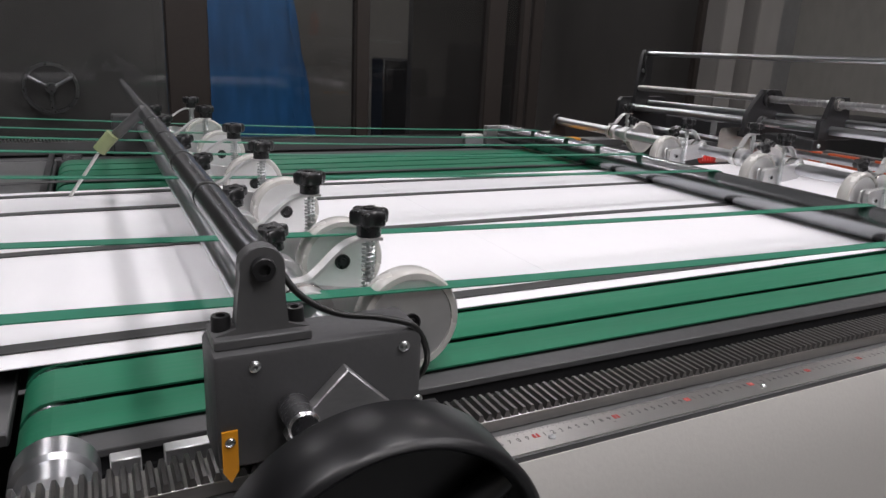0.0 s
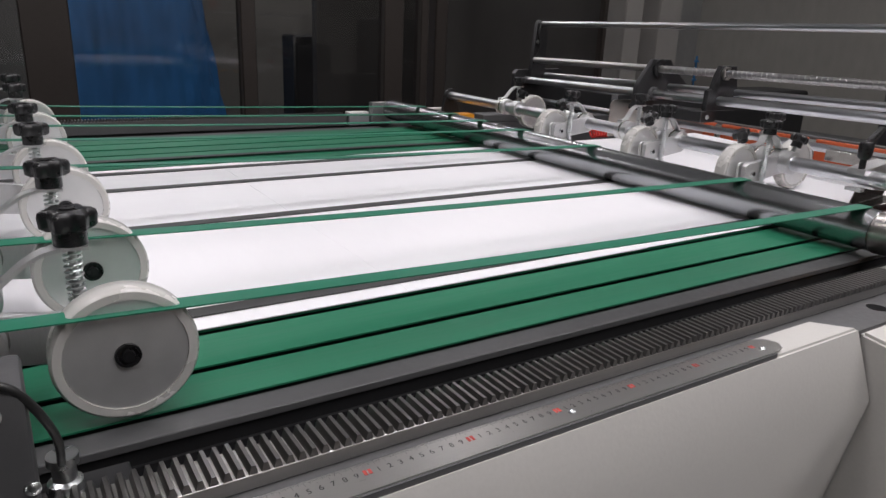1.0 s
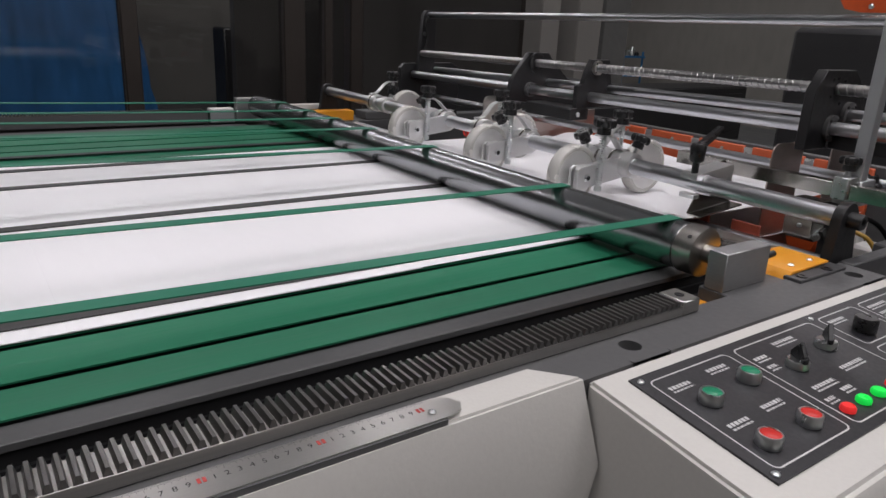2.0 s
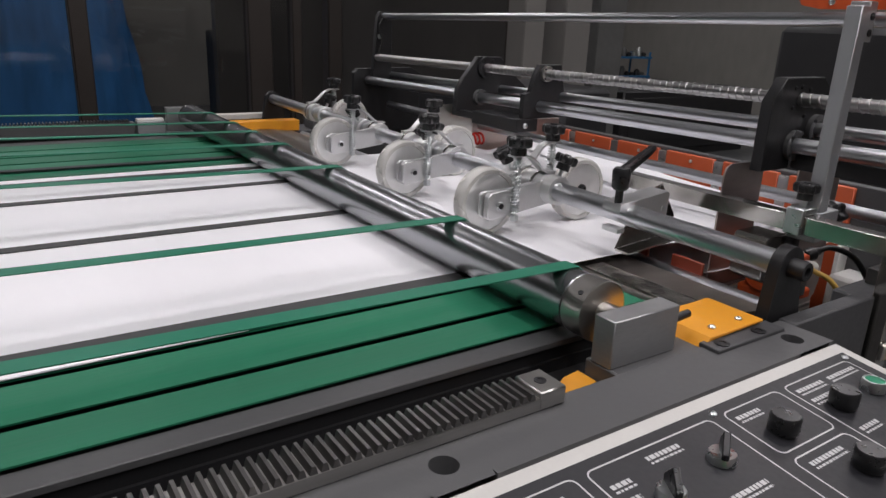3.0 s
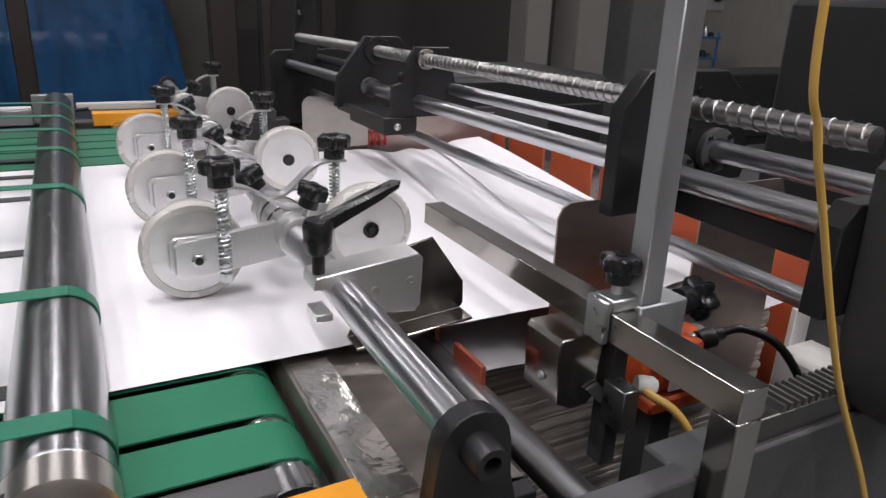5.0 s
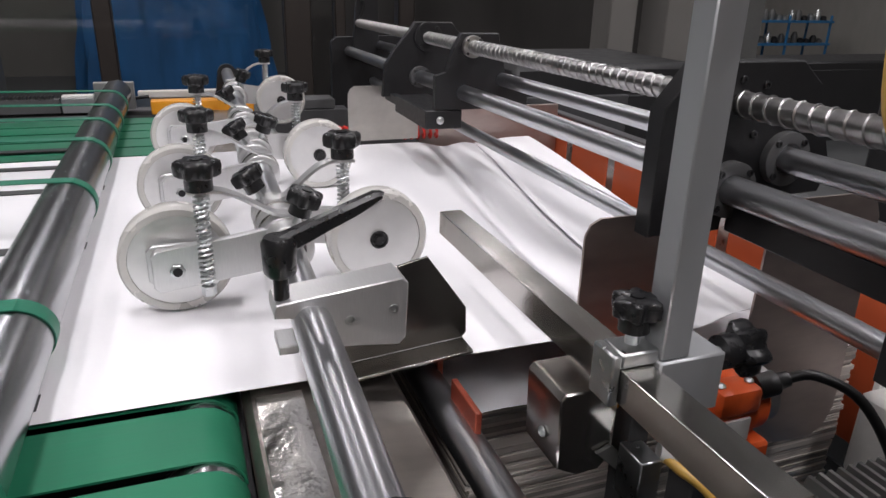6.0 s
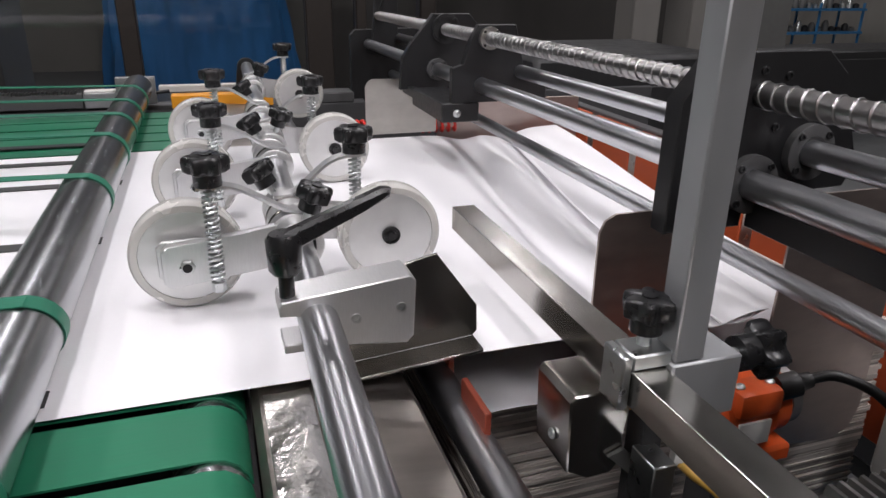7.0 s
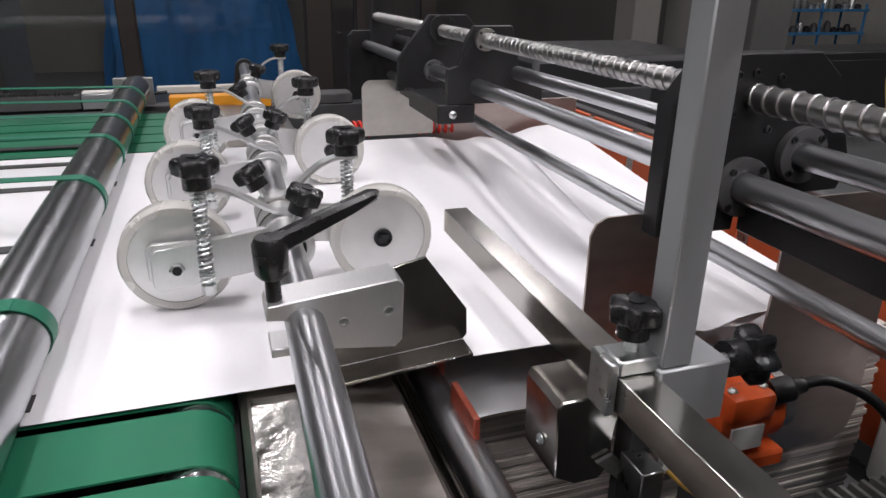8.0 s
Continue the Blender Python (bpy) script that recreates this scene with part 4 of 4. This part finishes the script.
def carrier(label, y, outline, thick, rings):
    c = thing("jogger_carrier", label, "carrier plate", (0, y, 0))
    part("carrier_plate", prism(B(), outline, thick, Matrix.Identity(4), 0.0012), "black_paint", c)
    for x, z, r, h, mat in rings:
        ring = part("flange", lathe(B(), (x, 0, z), (0, -1, 0), [(0, r), (h * 0.38, r), (h * 0.4, r * 0.97), (h * 0.4, r * 0.60), (h * 0.3, r * 0.5)], 36), mat, c, "round bearing flange")
        for k in range(4):
            a = radians(45 + 90 * k)
            cap_screw("flange_screw", (x + r * 0.84 * math.cos(a), -h * 0.4, z + r * 0.84 * math.sin(a)), (0, -1, 0), r * 0.13, 0.002, ring)
    return c


carrier("black chamfered carrier plate riding on the far guide rods", 1.676,
        [(2.095, 1.085), (2.26, 1.085), (2.36, 1.10), (2.36, 1.14), (2.27, 1.205), (2.245, 1.236), (2.165, 1.236), (2.150, 1.215), (2.120, 1.180), (2.100, 1.150)], 0.018,
        [(2.1737, 1.126, 0.022, 0.030, "grey_light"), (2.192, 1.207, 0.030, 0.020, "black_paint")])
c2 = carrier("small black carrier plate with the lead screw nut", 1.415,
             [(2.118, 1.100), (2.30, 1.100), (2.30, 1.150), (2.250, 1.165), (2.235, 1.232), (2.165, 1.232), (2.150, 1.205), (2.140, 1.165), (2.118, 1.160)], 0.016,
             [(2.184, 1.210, 0.019, 0.026, "collar")])
part("link_arm", box(B(), (2.100, 0.0, 1.066), (2.170, 0.19, 1.100), 0.002), "black_paint", c2)
pan_screw((2.128, 0.0, 1.082), (0, -1, 0), 0.007, c2)
big = carrier("large black carrier plate with round bearing flanges", 0.742,
              [(2.088, 1.098), (2.170, 1.098), (2.170, 1.128), (2.285, 1.128), (2.295, 1.150), (2.262, 1.235), (2.236, 1.256), (2.120, 1.256), (2.088, 1.216)], 0.022,
              [(2.1696, 1.140, 0.027, 0.022, "grey_light"), (2.2295, 1.166, 0.026, 0.022, "grey_light")])
for sx, sz in ((2.168, 1.240), (2.150, 1.205), (2.195, 1.235), (2.190, 1.190), (2.150, 1.238)):
    cap_screw("plate_screw", (sx, 0.0, sz), (0, -1, 0), 0.0038, 0.002, big)
part("near_beam", box(B(), (2.174, 0.512, 1.098), (2.196, 0.7415, 1.1255), 0.001), "black_paint", guide, "black beam beside the front rod")

jog = thing("jogger_plate", "scratched stainless side stop plate for the sheets", "stop plate")
part("stop_plate", prism(B(), [(2.028, 0.985), (2.186, 0.985), (2.186, 1.097), (2.178, 1.103), (2.042, 1.103), (2.033, 1.097), (2.028, 1.087)], 0.003, Matrix.Translation((0, 1.7155, 0))), "stainless", jog)
pan_screw((2.148, 1.7155, 1.090), (0, -1, 0), 0.005, jog)
part("stop_arm", box(B(), (2.110, 1.600, 1.074), (2.126, 1.7150, 1.092), 0.001), "black_paint", jog)
jog2 = thing("jogger_plate", "brownish stainless stop plate hanging at the pile's near side", "stop plate")
part("stop_plate", prism(B(), [(2.048, 0.880), (2.165, 0.880), (2.165, 1.106), (2.064, 1.106), (2.053, 1.100), (2.048, 1.088)], 0.003, Matrix.Translation((0, 0.7825, 0))), "brown_steel", jog2)
jog3 = thing("back_plate", "large stainless back plate with rounded corners beside the pile", "stop plate")
part("stop_plate", prism(B(), [(2.262, 0.840), (2.274, 0.808), (2.300, 0.797), (2.395, 0.788), (2.420, 0.800), (2.430, 0.830), (2.424, 1.080), (2.410, 1.110), (2.280, 1.110), (2.268, 1.098)], 0.003, Matrix.Translation((0, 0.772, 0))), "brown_steel", jog3)

# orange backing boards
boards = thing("orange_guard", "row of orange painted guard boards behind the pile", "guard")
for k in range(6):
    y0 = 0.80 + k * 0.180
    part("board", box(B(), (2.56, y0, 0.70), (2.572, y0 + 0.153, 1.012), 0.002), "orange", boards)
    part("strap", box(B(), (2.562, y0 + 0.154, 0.70), (2.570, y0 + 0.179, 1.008)), "zinc", boards)
    pan_screw((2.56, y0 + 0.07, 0.995), (-1, 0, 0), 0.005, boards)
part("guard_rail", box(B(), (2.573, 0.60, 0.70), (2.60, 1.90, 1.018), 0.002), "grey_paint", boards)
part("brown_end", box(B(), (2.20, 1.745, 0.80), (2.555, 1.755, 1.045), 0.001), "brown_steel", boards)

# red coiled air lines
for x0 in (1.972, 2.150):
    coil = thing("coiled_air_line", "red coiled plastic air line behind the sheets", "air line", (x0, 1.735, 0.997))
    part("coil", helix(B(), (0, 0, 0), (1, 0, 0), 0.075 if x0 < 2 else 0.09, 0.016, 0.0034, 6, 8), "red_plastic", coil)

# paper pile
pile = thing("paper_pile", "tall pile of brown-grey paper sheets under the delivery", "paper pile")
bm = B()
random.seed(4)
z = 0.22
while z < 0.905:
    h = random.choice((0.003, 0.004, 0.005, 0.007))
    dx, dy = random.uniform(-0.003, 0.003), random.uniform(-0.003, 0.002)
    box(bm, (1.955 + dx, 0.826 + dy, z), (2.520 + dx, 1.708, z + h * 0.94))
    z += h
tagged(part("sheet_edge", bm, "pile_edge", pile), "edges of stacked paper sheets", kind="stuff")
part("pallet", box(B(), (1.93, 0.80, 0.10), (2.55, 1.74, 0.22), 0.005), "machine_grey", pile)


def droop(x, y):
    return 0.911 + 0.004 * math.cos((x - 1.96) * 22) * math.exp(-((y - 0.78) / 0.25)) - 0.05 * max(0, 1.96 - x)


bm = B()
g = [[bm.verts.new((1.915 + 0.58 * i / 30, 0.778 + 0.93 * j / 8, droop(1.915 + 0.58 * i / 30, 0.778 + 0.93 * j / 8))) for j in range(9)] for i in range(31)]
for i in range(30):
    for j in range(8):
        bm.faces.new((g[i][j], g[i + 1][j], g[i + 1][j + 1], g[i][j + 1]))
bmesh.ops.solidify(bm, geom=bm.faces[:], thickness=0.0012)
solo("landed_sheet", bm, "paper", "white sheet settling in waves on the pile", "paper", "landed sheets")
lead = new("leading_sheet")
lead.location = (2.22, 0, 0.95)
lead.empty_display_size = 0.05
tagged(lead, "white sheet sliding off the belts, its lip lifting", "paper")
bm = sheet_mesh(2.205, 2.345, 0.7895, 1.7105, 30, 12, -0.0006, 0.0004, (0.14, 0.14))
bm.transform(Matrix.Translation((-2.22, 0, -0.95)))
part("sheet", bm, "paper", lead)

# square bar, post and clamp
sq = thing("square_bar", "polished stainless square tube with a bent down end", "square tube")
part("tube", box(B(), (1.958, 0.445, 1.046), (1.984, 0.945, 1.072), 0.0006), "chrome", sq)
part("tube_leg", box(B(), (1.958, 0.4445, 0.70), (1.984, 0.470, 1.0455), 0.0015), "chrome", sq)
part("leg_tab", box(B(), (1.952, 0.436, 0.905), (1.972, 0.444, 0.930), 0.002), "stainless", sq)
post = thing("clamp_post", "grey aluminium post clamped to the square tube", "post")
part("post_bar", box(B(), (1.986, 0.578, 1.0765), (2.009, 0.600, 1.365), 0.0012), "alu_post", post)
part("post_head", box(B(), (2.0092, 0.580, 1.318), (2.030, 0.608, 1.372), 0.0015), "alu_post", post)
for z in (1.330, 1.352):
    cap_screw("head_screw", (2.020, 0.580, z), (0, -1, 0), 0.005, 0.002, post)
part("clamp_block", box(B(), (1.9845, 0.576, 1.030), (2.040, 0.620, 1.076), 0.0015), "alu_post", post)
part("clamp_jaw", box(B(), (1.950, 0.582, 1.044), (1.9575, 0.608, 1.084), 0.0015), "zinc", post, "zinc plated clamp jaw")
part("clamp_cap", box(B(), (1.9575, 0.582, 1.0725), (1.990, 0.608, 1.084), 0.0015), "zinc", post)
part("knob_stem", cyl(B(), (1.974, 0.597, 1.080), (1.974, 0.597, 1.105), 0.005, 14), "zinc", post)
part("star_knob", star(B(), (1.974, 0.597, 1.094), (0, 0, 1), 0.0185, 0.025), "black_plastic", post, "black star knob")
part("side_stem", cyl(B(), (2.040, 0.606, 1.056), (2.072, 0.606, 1.056), 0.005, 14), "zinc", post)
part("side_knob", star(B(), (2.062, 0.606, 1.056), (1, 0, 0), 0.0225, 0.034), "black_plastic", post, "black star knob")
part("lower_post", box(B(), (1.996, 0.612, 0.885), (2.014, 0.634, 1.029), 0.001), "grey_paint", post)
gd = thing("rod_end_guard", "orange-red painted round guard plate above the top rod", "guard plate")
outline = [(0.45, 1.3625), (0.674, 1.3625)] + [(0.60 + 0.135 * math.cos(radians(a)), 1.455 + 0.135 * math.sin(radians(a))) for a in range(-40, 181, 10)] + [(0.45, 1.455)]
part("guard_plate", prism(B(), outline, 0.004, Matrix(((0, 1, 0, 2.052), (1, 0, 0, 0), (0, 0, 1, 0), (0, 0, 0, 1)))), "orange_cast", gd)
for y in (0.657, 0.575):
    pan_screw((2.052, y, 1.373), (-1, 0, 0), 0.005, gd)

# sensor box and fittings under the square bar
sb = thing("sensor_box", "polished stainless sensor box with a screw", "sensor box")
prof = [(1.940, 0.965), (1.938, 1.026), (1.942, 1.031), (1.994, 1.031), (1.996, 1.027), (1.988, 1.022), (1.984, 0.990), (1.988, 0.968), (1.978, 0.956), (1.958, 0.955)]
part("box_shell", prism(B(), prof, 0.054, Matrix.Translation((0, 0.622, 0)), 0.0012), "chrome", sb, "bent polished sheet shell")
pan_screw((1.9385, 0.645, 0.985), (-1, 0, 0), 0.0045, sb)
part("box_tab", box(B(), (1.992, 0.630, 1.004), (2.004, 0.640, 1.018), 0.001), "yellow", sb)
part("strap", prism(B(), [(1.972, 0.975), (1.985, 0.980), (2.030, 0.935), (2.022, 0.925)], 0.004, Matrix.Translation((0, 0.6175, 0)), 0.0005), "machine_grey", sb)
air = thing("air_fitting", "white push-in air fitting with a yellow tube", "air fitting")
part("fitting_block", box(B(), (1.990, 0.586, 0.940), (2.009, 0.616, 0.984), 0.001), "zinc", air)
part("fitting", lathe(B(), (2.012, 0.596, 0.985), (0.6, -0.3, -0.1), [(0, 0.008), (0.006, 0.009), (0.016, 0.009), (0.020, 0.0065)], 16), "white_plastic", air)
part("yellow_tube", sweep(B(), [(2.014, 0.591, 0.983), (2.019, 0.580, 0.978), (2.037, 0.559, 0.962), (2.067, 0.529, 0.900)], 0.0042, 10, smooth=6), "hose", air)
hose = thing("air_hose", "yellow plastic air hose hanging beside the frame", "hose")
part("hose_line", sweep(B(), [(1.950, 0.45, 1.75), (1.962, 0.45, 1.335), (1.983, 0.45, 1.249), (2.004, 0.45, 1.200), (2.071, 0.449, 1.056), (2.140, 0.440, 0.929), (2.160, 0.42, 0.83), (2.10, 0.40, 0.76), (2.02, 0.41, 0.80), (1.972, 0.432, 0.905)], 0.0027, 10, smooth=8), "hose", hose)
for x, y in ((1.905, 0.700), (1.912, 0.815)):
    solo("rust_red_stop", box(B(), (x, y, 0.915), (x + 0.006, y + 0.060, 0.972), 0.001), "rust_red", "small rust-red painted sheet stop", "sheet stop", "sheet stops")

vib = thing("vibrator_motor", "orange cast vibrator motor with a black cable", "motor", (2.19, 0.735, 0.905))
part("motor_body", lathe(B(), (-0.055, 0, 0), (1, 0, 0), [(0, 0.030), (0.006, 0.036), (0.020, 0.036), (0.024, 0.040), (0.084, 0.040), (0.088, 0.036), (0.104, 0.036), (0.110, 0.030)], 32), "orange_cast", vib)
part("motor_foot", box(B(), (-0.05, -0.045, -0.050), (0.05, 0.045, -0.030), 0.004), "orange_cast", vib)
part("terminal_box", box(B(), (-0.026, -0.046, 0.010), (0.026, -0.012, 0.040), 0.007, 2), "orange_cast", vib)
part("end_cap", lathe(B(), (0.0555, 0, 0), (1, 0, 0), [(0, 0.031), (0.012, 0.031), (0.016, 0.026)], 32), "alu_block", vib, "grey metal end cap")
for sx in (-0.022, 0.022):
    pan_screw((sx * 0.8, -0.030, 0.040), (0, 0, 1), 0.005, vib)
part("name_plate", box(B(), (-0.020, -0.0425, -0.022), (0.018, -0.0395, 0.004)), "white_plastic", vib)
part("cable_gland", lathe(B(), (0.030, -0.030, 0.030), (1, -0.2, 0.25), [(0, 0.013), (0.020, 0.013), (0.024, 0.009), (0.034, 0.008)], 20), "rubber", vib)
part("motor_cable", sweep(B(), [(0.060, -0.036, 0.038), (0.085, -0.05, 0.045), (0.120, -0.08, 0.025), (0.150, -0.11, -0.04), (0.165, -0.13, -0.12)], 0.0055, 10, smooth=6), "rubber", vib, "black rubber cable")
part("motor_bracket", box(B(), (-0.02, -0.02, -0.36), (0.02, 0.02, -0.050), 0.002), "grey_paint", vib)

casting = thing("near_support", "dark grey cast near support of the guide rods", "support casting")
part("casting_body", prism(B(), [(2.165, 0.985), (2.62, 0.985), (2.62, 1.222), (2.140, 1.222), (2.122, 1.208), (2.130, 1.060), (2.150, 1.000)], 0.050, Matrix.Translation((0, 0.440, 0)), 0.002), "grey_paint", casting)
part("rod_block", prism(B(), [(2.100, 1.080), (2.165, 1.080), (2.165, 1.165), (2.155, 1.178), (2.116, 1.178), (2.100, 1.160)], 0.022, Matrix.Translation((0, 0.490, 0)), 0.001), "black_paint", casting)
part("stub_rod", cyl(B(), (2.165, 0.44, 1.066), (2.165, 0.30, 1.066), 0.012, 24), "rod", casting)
for sx, sz in ((2.22, 1.06), (2.27, 1.02), (2.24, 1.16)):
    pan_screw((sx, 0.440, sz), (0, -1, 0), 0.004, casting)
board = thing("white_board", "white board leaning beside the pile", "board")
part("board_sheet", box(B(), (2.535, 0.79, 0.40), (2.575, 0.80, 0.885), 0.001), "white_plastic", board)
crate = thing("blue_crate", "blue plastic crate beside the pile", "crate")
part("crate_shell", box(B(), (2.50, 0.60, 0.0), (2.85, 0.785, 0.70), 0.01), "blue_plastic", crate)
part("crate_lid", box(B(), (2.495, 0.595, 0.70), (2.855, 0.788, 0.83), 0.008), "white_plastic", crate)

# ---- hall behind ----
tarp = thing("covered_stack", "tall stack under a blue plastic sheet behind the glass", "covered stack", (1.7, 9.6, 0))
bm = B()
secs = []
for k in range(13):
    z = 2.3 * k / 12
    ring = []
    for i in range(40):
        a = 2 * math.pi * i / 40
        w = 1.15 - 0.16 * z + 0.05 * math.sin(i * 2.3 + z * 3)
        c, s_ = math.cos(a), math.sin(a)
        ring.append(bm.verts.new((w * math.copysign(abs(c) ** 0.5, c), 0.55 * math.copysign(abs(s_) ** 0.5, s_) + 0.04 * math.sin(i * 1.7 + z * 2), z)))
    secs.append(ring)
for r0, r1 in zip(secs, secs[1:]):
    for i in range(40):
        bm.faces.new((r0[i], r0[(i + 1) % 40], r1[(i + 1) % 40], r1[i]))
bm.faces.new(secs[-1])
part("tarp", bm, "blue_tarp", tarp)


def cabinet(label, x0, y0, x1, y1, h, mat):
    c = thing("machine_cabinet", label, "machine", ((x0 + x1) / 2, y0, 0))
    w, d = (x1 - x0) / 2, y1 - y0
    part("cabinet_body", box(B(), (-w, 0, 0.08), (w, d, h), 0.02), mat, c)
    part("cabinet_door", box(B(), (-w * 0.9, -0.012, 0.2), (w * 0.9, -0.001, h * 0.9), 0.006), mat, c)
    part("cabinet_foot", box(B(), (-w * 0.95, 0.03, 0), (w * 0.95, d * 0.95, 0.08)), "machine_dark", c)
    return c


cabinet("grey machine cabinet standing behind the glass partition", -0.62, 5.0, 0.58, 5.8, 1.75, "machine_grey")
cabinet("dark machine cabinet behind the glass partition", 3.3, 8.0, 4.25, 8.4, 1.15, "machine_dark")
cabinet("grey machine behind the glass partition", 4.6, 8.4, 5.6, 9.0, 1.25, "machine_grey")
cabinet("large black machine beyond the delivery end", 3.3, 0.9, 4.6, 1.5, 1.36, "machine_dark")
cabinet("low dark machine before the blue shelf", 6.6, 5.1, 8.9, 5.7, 0.74, "machine_dark")
cabinet("low dark machine beyond the delivery end", 2.75, 2.4, 3.5, 3.0, 1.06, "machine_dark")
hwb = thing("far_handwheel", "grey handwheel on a machine behind the glass", "handwheel", (-0.09, 4.90, 0.965))
part("rim", lathe(B(), (0, 0, 0), (0, 1, 0), [(0, 0.135), (0.0, 0.15), (0.02, 0.155), (0.03, 0.145), (0.025, 0.133)], 40, True), "zinc", hwb)
part("hub", lathe(B(), (0, -0.01, 0), (0, 1, 0), [(0, 0.03), (0.09, 0.03)], 20), "zinc", hwb)
for k in range(3):
    a = radians(30 + 120 * k)
    part("spoke", cyl(B(), (0, 0.015, 0), (0.14 * math.cos(a), 0.015, 0.14 * math.sin(a)), 0.01, 8), "zinc", hwb)


def column(x, y, w, mat, label):
    c = thing("column", label, "column", (x, y, 0))
    part("shaft", box(B(), (-w / 2, -w / 2, 0), (w / 2, w / 2, 5.0), 0.01), mat, c)
    part("base", box(B(), (-w * 0.7, -w * 0.7, 0), (w * 0.7, w * 0.7, 0.12), 0.008), mat, c)


column(3.74, 3.35, 0.16, "column_paint", "pale painted building column")
column(4.15, 3.45, 0.22, "column_paint", "pale painted building column")
column(3.95, 3.75, 0.05, "bronze_frame", "slim dark steel column")
column(5.2, 4.2, 0.30, "machine_grey", "grey painted building column")
column(2.95, 4.3, 0.10, "bronze_frame", "slim dark steel column")
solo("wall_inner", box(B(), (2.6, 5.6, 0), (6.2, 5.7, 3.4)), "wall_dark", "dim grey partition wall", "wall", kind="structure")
shelf = thing("blue_shelf", "blue metal shelf rack filled with small parts", "shelf rack", (9.6, 8.0, 0))
for sx in (-0.75, 0.0, 0.75):
    for sy in (0, 0.4):
        part("shelf_post", box(B(), (sx - 0.012, sy - 0.012, 0), (sx + 0.012, sy + 0.012, 1.02)), "shelf_blue", shelf)
for sz in (0.3, 0.62, 0.92):
    part("shelf_board", box(B(), (-0.78, -0.03, sz), (0.78, 0.43, sz + 0.03)), "shelf_blue", shelf)
random.seed(9)
for k in range(26):
    x, z = -0.7 + 1.4 * (k % 13) / 12, (0.65, 0.95)[k // 13]
    h = random.uniform(0.05, 0.15)
    it = thing("stored_part", "small machine part lying on the blue shelf", "machine part", (9.6 + x, 8.1, z), "parts on the shelf")
    part("body", lathe(B(), (0, 0, 0), (0, 0, 1), [(0, 0.045), (h * 0.7, 0.045), (h, 0.02)], 10), random.choice(("zinc", "machine_dark", "machine_grey", "machine_grey", "machine_dark")), it)


def motions():
    # the press wheels turn with the sheets
    for ob in list(scene.objects):
        if ob.name.split(".")[0] == "wheel" and ob.parent and ob.parent.name.startswith("press_wheel"):
            x, y, z = ob.location
            way = 1 if abs(ob.parent.rotation_euler.z) < 1 else -1
            walk(ob, [(k * 0.2, pose(x, y, z, 0, way * 52 * k, 0)) for k in range(41)])
    # each sheet lifts its lip, slides on and settles
    late = (0.2, 0.4, 0.5, 0.6, 0.15, 0.3, 0.1, 0.1, 0.8, 1.0, 0.6, 0.15, 0.6, 0.2, 0.6, 0.3, 0.7, 0.4, 0.2, 0.5, 0.9)
    rows = []
    for k in range(81):
        f = late[k - 60] if k >= 60 else 0.45 + 0.35 * math.sin(k * 2.4) + 0.2 * math.sin(k * 0.9)
        rows.append((k * 0.1, pose(2.22 + 0.050 * f, 0, 0.95, 0, 0.4 - 5.0 * f, 0)))
    walk(lead, rows)


motions()
